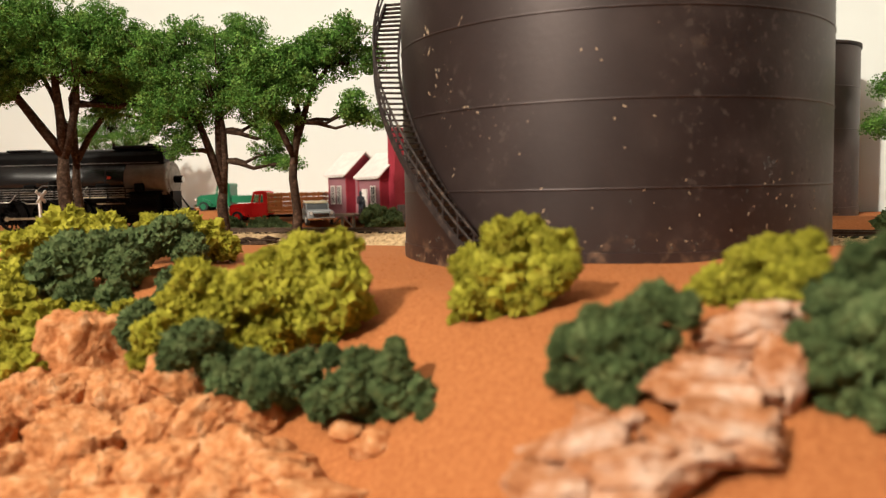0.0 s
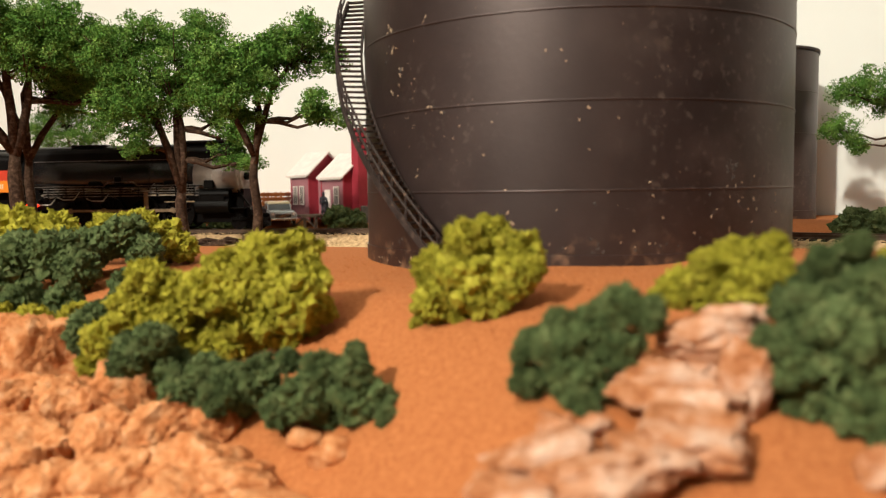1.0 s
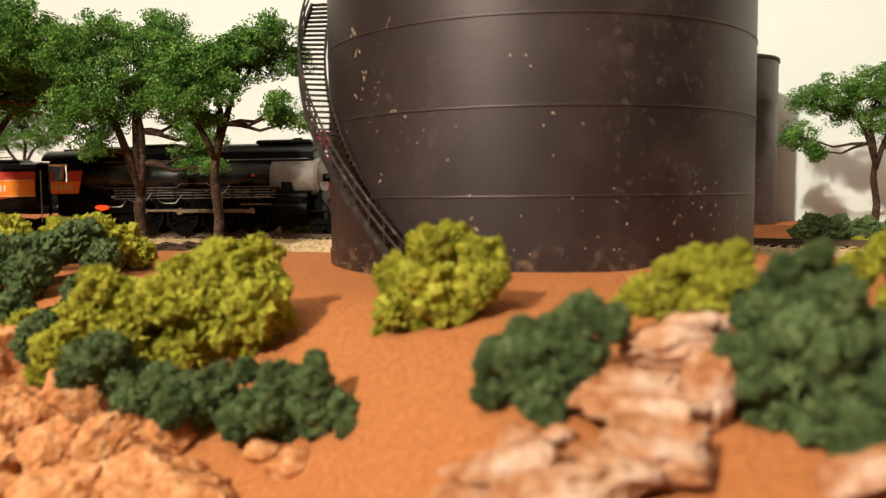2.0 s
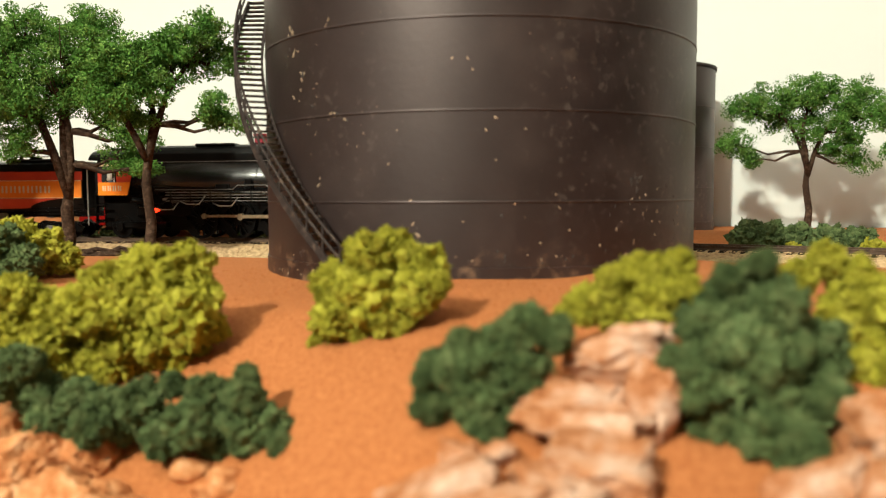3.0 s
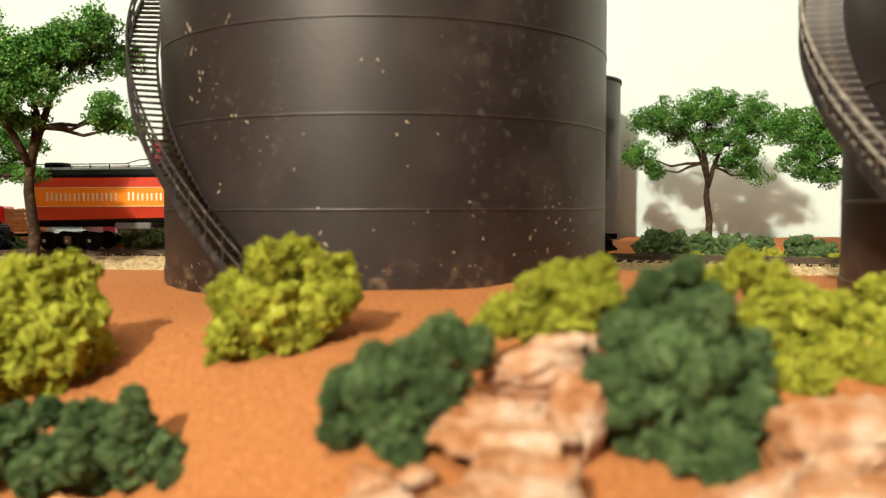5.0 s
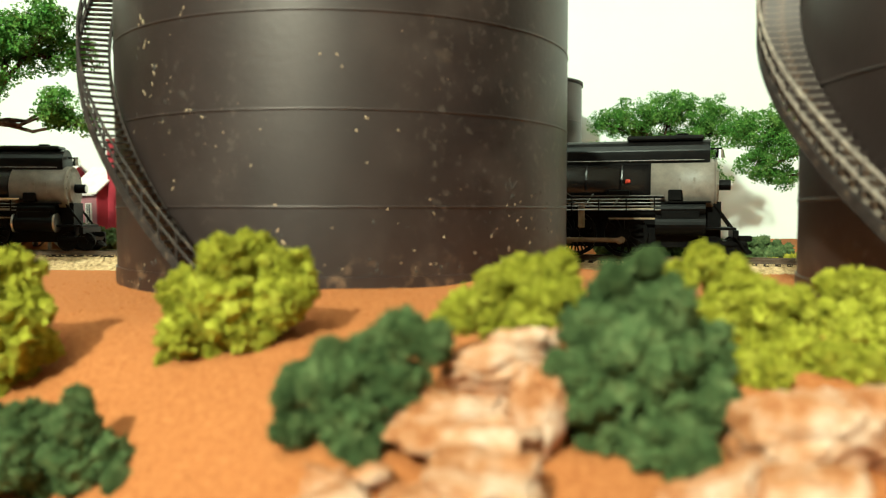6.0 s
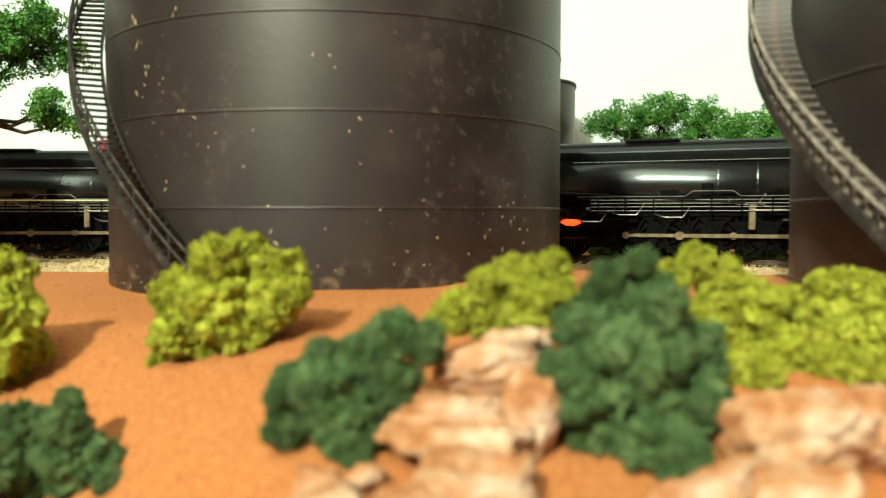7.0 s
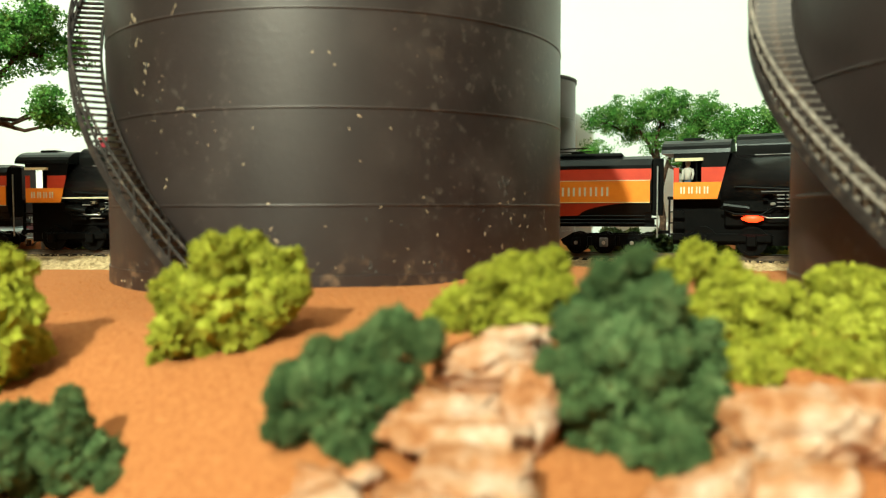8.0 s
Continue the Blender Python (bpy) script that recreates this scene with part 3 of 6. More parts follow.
def foam_bush(lumps, mat, label, seed, fine=1.0, group="bushes"):
    """A bush of torn foam: clumps of knobs, furred all over with small ragged shards. lumps: (x, y, z, r) in metres."""
    rng = np.random.default_rng(seed)
    cx, cy = float(np.mean([l[0] for l in lumps])), float(np.mean([l[1] for l in lumps]))
    base = min(l[2] - 0.9 * l[3] for l in lumps)
    ob = anchor("bush", Matrix.Translation((cx, cy, base)), label, "bush", group)
    for x, y, z, r in lumps:
        V, F, k = [], [], 0
        c = np.array([x - cx, y - cy, z - base])
        balls = [(LUMPS, c, r * 0.80)]
        for d in outward(rng, int(14 + 11 * fine)):
            if d[2] < -0.7:
                d[2] *= -0.6
            balls.append((KNOBS, c + d * r * rng.uniform(0.58, 0.92), r * rng.uniform(0.12, 0.30)))
        for kit, at, size in balls:
            vs, fs = kit[rng.integers(len(kit))]
            q = np.array(Euler(rng.uniform(0, 6.28, 3)).to_matrix())
            body = (vs @ q.T) * size + at
            V.append(body)
            F.append(fs + k)
            k += len(vs)
            n = int(80 * fine) if kit is KNOBS else int(700 * fine)
            spots = body[rng.integers(len(body), size=n)]
            away = spots - at
            away /= np.linalg.norm(away, axis=1)[:, None]
            side = np.cross(away, outward(rng, n))
            side /= np.linalg.norm(side, axis=1)[:, None]
            third = np.cross(away, side)
            s = rng.uniform(0.00022, 0.00058, n)[:, None, None] * (1 + 0.25 * (r > 0.011))
            kick = SHARD[None] * rng.uniform(0.6, 1.4, (n, 4, 3))
            kick[:, 3, :2] += rng.uniform(-0.9, 0.9, (n, 2))
            pts = spots[:, None] + s * (kick[..., :1] * side[:, None] + kick[..., 1:2] * third[:, None] + kick[..., 2:] * 1.25 * away[:, None])
            V.append(pts.reshape(-1, 3))
            F.append((SHARD_FACES[None] + 4 * np.arange(n)[:, None, None]).reshape(-1, 3) + k)
            k += 4 * n
        raw("clump", np.concatenate(V).tolist(), np.concatenate(F).tolist(), mat, ob)
    return ob


Y, D = FOAM_YELLOW, FOAM_DARK
LY, LD = "yellow-green coarse foam bush on the orange earth", "dark green coarse foam bush on the orange earth"
foam_bush([(0.0153, 0.2068, 0.0147, 0.0063), (0.0218, 0.2112, 0.0139, 0.0068), (0.0308, 0.2084, 0.0115, 0.0061), (0.0151, 0.2072, 0.0045, 0.0098), (0.0260, 0.2067, 0.0035, 0.0087), (0.0074, 0.2101, -0.0019, 0.0070), (0.0138, 0.2102, -0.0050, 0.0061), (0.0068, 0.2136, 0.0068, 0.0055), (0.0324, 0.2022, 0.0072, 0.0038), (0.0202, 0.2038, -0.0021, 0.0056), (0.0028, 0.2139, -0.0087, 0.0023)], Y, "upright yellow-green foam bush in front of the oil tank", 1, 1.2)
foam_bush([(-0.0324, 0.2378, 0.0090, 0.0076), (-0.0437, 0.2376, 0.0069, 0.0096), (-0.0317, 0.2296, -0.0042, 0.0108), (-0.0561, 0.2300, -0.0012, 0.0101), (-0.0500, 0.2350, -0.0142, 0.0115), (-0.0352, 0.2343, -0.0135, 0.0091), (-0.0619, 0.2334, -0.0180, 0.0067), (-0.0252, 0.2314, -0.0071, 0.0047), (-0.0544, 0.2302, -0.0218, 0.0043), (-0.0390, 0.2344, 0.0005, 0.0089), (-0.0278, 0.2343, 0.0020, 0.0055), (-0.0487, 0.2305, -0.0031, 0.0097), (-0.0538, 0.2333, 0.0047, 0.0071), (-0.0415, 0.2320, -0.0077, 0.0098)], Y, "large yellow-green coarse foam bush on the slope", 2, 1.2)
foam_bush([(-0.0759, 0.2345, 0.0030, 0.0071), (-0.0682, 0.2366, -0.0026, 0.0088), (-0.0808, 0.2349, -0.0065, 0.0087), (-0.0886, 0.2360, -0.0161, 0.0080), (-0.0940, 0.2356, -0.0230, 0.0044), (-0.0707, 0.2320, -0.0123, 0.0090), (-0.0775, 0.2311, -0.0180, 0.0067), (-0.0655, 0.2384, -0.0100, 0.0068)], Y, "low spreading yellow-green foam bush on the slope", 3, 1.1)
foam_bush([(-0.0127, 0.1876, -0.0112, 0.0033), (-0.0133, 0.1865, -0.0151, 0.0052), (-0.0209, 0.1905, -0.0157, 0.0055), (-0.0112, 0.1860, -0.0218, 0.0076), (-0.0244, 0.1882, -0.0214, 0.0071), (-0.0056, 0.1840, -0.0222, 0.0038), (-0.0189, 0.1925, -0.0272, 0.0062), (-0.0315, 0.1956, -0.0251, 0.0059), (-0.0051, 0.1787, -0.0241, 0.0029), (-0.0323, 0.1910, -0.0259, 0.0041)], D, "dark green foam bush at the foot of the slope", 4, 1.2)
foam_bush([(-0.0373, 0.1999, -0.0184, 0.0063), (-0.0468, 0.2028, -0.0217, 0.0066), (-0.0524, 0.2047, -0.0187, 0.0061), (-0.0430, 0.2034, -0.0247, 0.0058), (-0.0308, 0.1997, -0.0150, 0.0037), (-0.0590, 0.2069, -0.0233, 0.0067), (-0.0481, 0.1971, -0.0236, 0.0050)], D, LD, 5, 1.2)
foam_bush([(-0.0705, 0.2127, -0.0136, 0.0072), (-0.0628, 0.2125, -0.0185, 0.0065), (-0.0587, 0.2095, -0.0229, 0.0046), (-0.0738, 0.2082, -0.0157, 0.0049), (-0.0646, 0.2066, -0.0094, 0.0045)], D, LD, 6, 1.0)
foam_bush([(0.0417, 0.1500, 0.0050, 0.0048), (0.0457, 0.1479, 0.0035, 0.0039), (0.0366, 0.1528, 0.0004, 0.0054), (0.0295, 0.1506, -0.0028, 0.0059), (0.0250, 0.1545, -0.0029, 0.0037), (0.0237, 0.1533, -0.0097, 0.0037), (0.0322, 0.1496, -0.0087, 0.0064), (0.0403, 0.1509, -0.0035, 0.0054), (0.0330, 0.1463, -0.0123, 0.0036), (0.0295, 0.1531, 0.0018, 0.0030), (0.0217, 0.1522, -0.0047, 0.0018), (0.0211, 0.1522, -0.0102, 0.0016)], D, "dark green foam bush beside the pale rock", 7, 1.1)
foam_bush([(0.0791, 0.1361, 0.0169, 0.0026), (0.0789, 0.1418, 0.0106, 0.0062), (0.0808, 0.1344, 0.0095, 0.0057), (0.0719, 0.1409, 0.0050, 0.0064), (0.0768, 0.1345, 0.0011, 0.0096), (0.0680, 0.1375, -0.0030, 0.0068), (0.0896, 0.1391, 0.0004, 0.0074), (0.0873, 0.1327, -0.0059, 0.0059), (0.0727, 0.1383, -0.0099, 0.0065), (0.0787, 0.1306, -0.0105, 0.0075), (0.0793, 0.1247, -0.0116, 0.0037), (0.0746, 0.1391, 0.0140, 0.0029), (0.0641, 0.1381, 0.0000, 0.0031)], D, "big round dark green foam bush among the rocks", 8, 1.2)
foam_bush([(0.0775, 0.1649, 0.0140, 0.0040), (0.0703, 0.1656, 0.0123, 0.0051), (0.0635, 0.1652, 0.0114, 0.0034), (0.0602, 0.1715, 0.0051, 0.0052), (0.0716, 0.1620, 0.0065, 0.0060), (0.0658, 0.1672, 0.0031, 0.0051), (0.0564, 0.1725, 0.0036, 0.0027), (0.0775, 0.1615, 0.0093, 0.0034), (0.0643, 0.1681, 0.0071, 0.0056)], Y, LY, 9, 1.0)
foam_bush([(0.1112, 0.1647, 0.0147, 0.0047), (0.1057, 0.1651, 0.0110, 0.0044), (0.1168, 0.1625, 0.0097, 0.0058), (0.1214, 0.1575, 0.0052, 0.0068), (0.1308, 0.1594, 0.0046, 0.0050), (0.1207, 0.1599, -0.0022, 0.0077), (0.1219, 0.1500, -0.0035, 0.0065), (0.1125, 0.1601, 0.0030, 0.0062), (0.1076, 0.1475, -0.0049, 0.0052), (0.1109, 0.1444, -0.0051, 0.0044)], Y, "tall yellow-green foam bush behind the rocks", 10, 1.0)
foam_bush([(0.1438, 0.1617, 0.0088, 0.0043), (0.1504, 0.1602, 0.0075, 0.0055), (0.1592, 0.1602, 0.0059, 0.0068), (0.1436, 0.1584, -0.0008, 0.0077), (0.1445, 0.1483, -0.0017, 0.0086), (0.1254, 0.1448, -0.0040, 0.0046), (0.1296, 0.1400, -0.0045, 0.0052), (0.1628, 0.1552, 0.0012, 0.0081), (0.1412, 0.1347, -0.0037, 0.0069)], Y, LY, 11, 0.9)
foam_bush([(-0.172, 0.352, 0.011, 0.0145), (-0.185, 0.345, 0.004, 0.0125), (-0.156, 0.356, 0.010, 0.0120)], Y, LY, 12, 1.1)
foam_bush([(-0.121, 0.358, 0.011, 0.0120), (-0.108, 0.357, 0.006, 0.0110), (-0.1, 0.356, 0.003, 0.0070), (-0.135, 0.362, 0.010, 0.0110)], Y, LY, 13, 1.1)
foam_bush([(-0.150, 0.312, 0.003, 0.0130), (-0.136, 0.310, 0.005, 0.0120), (-0.158, 0.305, -0.003, 0.0110), (-0.126, 0.306, -0.001, 0.0090)], D, LD, 14, 1.1)
foam_bush([(-0.120, 0.336, 0.010, 0.0110), (-0.109, 0.334, 0.003, 0.0090), (-0.1300, 0.330, 0.006, 0.0100)], D, LD, 15, 1.1)
foam_bush([(-0.122, 0.283, -0.010, 0.0080), (-0.104, 0.292, -0.006, 0.0065), (-0.093, 0.290, -0.005, 0.0055), (-0.137, 0.285, -0.009, 0.0080)], D, LD, 16, 1.1)
foam_bush([(-0.126, 0.269, -0.0165, 0.0085), (-0.112, 0.270, -0.0150, 0.0075), (-0.100, 0.272, -0.0130, 0.0065), (-0.140, 0.268, -0.016, 0.0090)], Y, LY, 17, 1.1)
foam_bush([(-0.137, 0.247, -0.026, 0.0095), (-0.150, 0.252, -0.024, 0.0110), (-0.148, 0.243, -0.034, 0.0100)], Y, LY, 18, 1.1)
foam_bush([(-0.0999, 0.2488, -0.0132, 0.0072), (-0.0948, 0.2501, -0.0085, 0.0046), (-0.1015, 0.2472, -0.0181, 0.0042)], D, LD, 19, 0.8)
foam_bush([(-0.196, 0.322, 0.005, 0.0095), (-0.205, 0.318, 0.000, 0.0110)], D, LD, 20, 1.1)
foam_bush([(-0.170, 0.300, -0.006, 0.0120), (-0.160, 0.282, -0.013, 0.0110)], Y, LY, 21, 1.1)
# beyond the track, along the wall
BESIDE = [(0.338, 0.062, 0.0110, D), (0.354, 0.058, 0.0115, D), (0.369, 0.060, 0.0105, D), (0.384, 0.056, 0.0115, D), (0.400, 0.056, 0.0100, D), (0.366, 0.045, 0.0060, Y),
          (0.410, 0.050, 0.0075, Y), (0.426, 0.056, 0.0105, D), (0.437, 0.052, 0.0090, D), (0.447, 0.045, 0.0070, Y), (0.434, 0.043, 0.0055, Y)]
for i, (s, n, r, m) in enumerate(BESIDE):
    r *= 1.25
    p = on_track(s, n)
    z = ground_z(p.x, p.y)
    foam_bush([(p.x, p.y, z + 0.6 * r, r), (p.x + 0.006, p.y - 0.005, z + 0.35 * r, 0.75 * r)], m, LY if m is Y else LD, 30 + i, 0.9, "bushes along the track")
for i, (x, y, r) in enumerate([(-0.0580, 0.682, 0.0165), (-0.166, 0.702, 0.0135), (-0.152, 0.702, 0.0120), (-0.188, 0.690, 0.0095), (-0.200, 0.720, 0.0120)]):
    foam_bush([(x, y, ground_z(x, y) + 0.7 * r, r), (x + 0.7 * r, y, ground_z(x, y) + 0.5 * r, 0.8 * r)], D, LD, 50 + i, 0.9, "bushes along the track")


# ---- rocks ----
def rock(at, size, seed, mat, label, turn=0.0, strata=0.0, level=5, cuts=9, tilt=0.0):
    """A broken stone: a rounded block cut by planes, then roughened; strata gives it ledges."""
    rng = random.Random(seed)
    bm = bmesh.new()
    bmesh.ops.create_icosphere(bm, subdivisions=level, radius=1)
    o = Vector((seed * 3.7, seed * 1.3, 0))
    planes = []
    for i in range(cuts):
        d = Vector((rng.gauss(0, 1), rng.gauss(0, 1), rng.gauss(0, 1))).normalized()
        planes.append((d, rng.uniform(0.70, 1.0)))
    for v in bm.verts:
        d = v.co.normalized()
        c = d / (abs(d.x) ** 4 + abs(d.y) ** 4 + abs(d.z) ** 4) ** 0.25
        for q, lim in planes:
            over = c.dot(q) - lim
            if over > 0:
                c -= q * over * 0.96
        k = 1 + 0.14 * noise.noise(d * 1.4 + o) + 0.13 * noise.noise(d * 3.3 + o) - (0.08 if strata else 0.15) * abs(noise.noise(d * 6 + o)) + (0.03 if strata else 0.07) * noise.noise(d * 15 + o) + 0.03 * noise.noise(d * 31 + o)
        if strata:
            layer = c.z * strata + 0.7 * noise.noise(d * 1.3 + o)
            w = layer - math.floor(layer)
            k *= 0.90 + 0.13 * noise.cell(Vector((math.floor(layer) * 1.7, seed, 0))) + 0.10 * math.sin(math.pi * w) ** 0.6
        v.co = Vector((c.x * size[0], c.y * size[1], c.z * size[2])) * k
    for f in bm.faces:
        f.smooth = True
    ob = finish("rock", bm, mat)
    ob.matrix_world = pose(*at, rng.uniform(-8, 8), tilt + rng.uniform(-3, 3), turn)
    return tagged(ob, label, "rock", "rocks")


LR = "rough pinkish-orange limestone rock in the slope"
rock((-0.1193, 0.2560, -0.0290), (0.0163, 0.0125, 0.0182), 1, ROCK, "blocky pinkish-orange limestone boulder", 24, 0.0, 5, tilt=0)
rock((-0.0981, 0.2264, -0.0348), (0.0097, 0.0083, 0.0105), 2, ROCK, LR, 23, 0.0, 5, tilt=12)
rock((-0.1323, 0.2384, -0.0399), (0.0132, 0.0107, 0.0132), 3, ROCK, LR, 28, 0.0, 5, tilt=-20)
rock((-0.1189, 0.2426, -0.0350), (0.0108, 0.0079, 0.0086), 4, ROCK, LR, 25, 0.0, 5, tilt=0)
rock((-0.1008, 0.2101, -0.0418), (0.0160, 0.0103, 0.0116), 5, ROCK, LR, 25, 0.0, 5, tilt=8)
rock((-0.1173, 0.2065, -0.0489), (0.0122, 0.0102, 0.0122), 6, ROCK, LR, 29, 0.0, 5, tilt=25)
rock((-0.0792, 0.2083, -0.0368), (0.0089, 0.0077, 0.0089), 7, ROCK, LR, 20, 0.0, 5, tilt=-15)
rock((-0.0765, 0.2238, -0.0291), (0.0123, 0.0091, 0.0087), 8, ROCK, LR, 18, 0.0, 5, tilt=20)
rock((-0.0891, 0.2382, -0.0282), (0.0051, 0.0039, 0.0042), 14, ROCK, LR, 20, 0.0, 4, tilt=0)
rock((-0.0625, 0.2063, -0.0334), (0.0114, 0.0093, 0.0107), 9, ROCK, LR, 16, 0.0, 5, tilt=25)
rock((-0.0703, 0.1902, -0.0436), (0.0123, 0.0094, 0.0096), 10, ROCK, LR, 19, 0.0, 5, tilt=-10)
rock((-0.0515, 0.1898, -0.0387), (0.0127, 0.0093, 0.0088), 11, ROCK, LR, 14, 0.0, 5, tilt=18)
rock((-0.0853, 0.1934, -0.0460), (0.0104, 0.0080, 0.0090), 12, ROCK, LR, 23, 0.0, 5, tilt=0)
rock((-0.0502, 0.1785, -0.0436), (0.0152, 0.0088, 0.0074), 13, ROCK, LR, 15, 0.0, 5, tilt=5)
rock((-0.0368, 0.1792, -0.0401), (0.0113, 0.0074, 0.0058), 15, ROCK, LR, 11, 0.0, 5, tilt=12)
rock((-0.0999, 0.1915, -0.0508), (0.0155, 0.0095, 0.0103), 16, ROCK, LR, 26, 0.0, 5, tilt=0)
rock((-0.1401, 0.2255, -0.0470), (0.0121, 0.0111, 0.0141), 17, ROCK, LR, 31, 0.0, 5, tilt=0)
rock((-0.0273, 0.1692, -0.0416), (0.0122, 0.0070, 0.0052), 18, ROCK, LR, 8, 0.0, 5, tilt=8)
rock((-0.0740, 0.1804, -0.0495), (0.0179, 0.0104, 0.0091), 19, ROCK, LR, 21, 0.0, 5, tilt=0)
rock((-0.0484, 0.2022, -0.0317), (0.0072, 0.0066, 0.0054), 20, ROCK, LR, 13, 0.0, 5, tilt=30)
crumbling = random.Random(77)
for i in range(26):
    x, y, s = crumbling.uniform(-0.072, -0.016), crumbling.uniform(0.148, 0.190), crumbling.uniform(0.0016, 0.0042)
    rock((x, y, ground_z(x, y) + 0.25 * s), (s * 1.3, s, s * 0.8), 100 + i, ROCK, "small broken chip of pinkish-orange limestone", crumbling.uniform(0, 180), level=3)
LP = "pale layered limestone rock with tan edges"
rock((0.0573, 0.1503, -0.0017), (0.0101, 0.0072, 0.0064), 21, PALE_ROCK, "pale pinkish limestone rock standing on another", -22, 0.9, 5, tilt=-6)
rock((0.0653, 0.1497, 0.0015), (0.0040, 0.0042, 0.0042), 31, PALE_ROCK, LP, -25, 0, 5, tilt=-10)
rock((0.0498, 0.1475, -0.0075), (0.0113, 0.0075, 0.0036), 22, PALE_ROCK, LP, -19, 1.2, 5, tilt=-4)
rock((0.0492, 0.1401, -0.0113), (0.0122, 0.0081, 0.0034), 23, PALE_ROCK, LP, -20, 1.2, 5, tilt=2)
rock((0.0466, 0.1280, -0.0135), (0.0130, 0.0082, 0.0041), 32, PALE_ROCK, LP, -21, 1.4, 5, tilt=3)
rock((0.0610, 0.1413, -0.0104), (0.0049, 0.0054, 0.0108), 36, PALE_ROCK, LP, -24, 0, 5, tilt=6)
rock((0.0330, 0.1378, -0.0141), (0.0029, 0.0023, 0.0018), 34, PALE_ROCK, LP, -13, 0, 4, tilt=0)
rock((0.0263, 0.1369, -0.0148), (0.0045, 0.0036, 0.0025), 24, PALE_ROCK, LP, -10, 1.0, 5, tilt=12)
rock((0.0206, 0.1280, -0.0162), (0.0091, 0.0067, 0.0040), 25, PALE_ROCK, LP, -9, 1.2, 5, tilt=-14)
rock((0.0287, 0.1181, -0.0175), (0.0123, 0.0071, 0.0046), 33, PALE_ROCK, LP, -14, 1.4, 5, tilt=-4)
rock((0.0387, 0.1234, -0.0155), (0.0083, 0.0064, 0.0037), 35, PALE_ROCK, LP, -17, 1.0, 5, tilt=4)
rock((0.0168, 0.1186, -0.0207), (0.0080, 0.0053, 0.0043), 37, PALE_ROCK, LP, -8, 1.0, 5, tilt=10)
rock((0.0980, 0.1204, -0.0096), (0.0113, 0.0087, 0.0083), 26, PALE_ROCK, LP, -44, 0.8, 5, tilt=-8)
rock((0.0754, 0.1152, -0.0137), (0.0078, 0.0047, 0.0028), 27, PALE_ROCK, LP, -37, 0.8, 5, tilt=-28)
rock((0.1110, 0.1162, -0.0097), (0.0083, 0.0079, 0.0074), 28, PALE_ROCK, LP, -49, 0.8, 5, tilt=8)
rock((0.0847, 0.1084, -0.0134), (0.0091, 0.0061, 0.0038), 29, PALE_ROCK, LP, -43, 0.8, 5, tilt=-6)


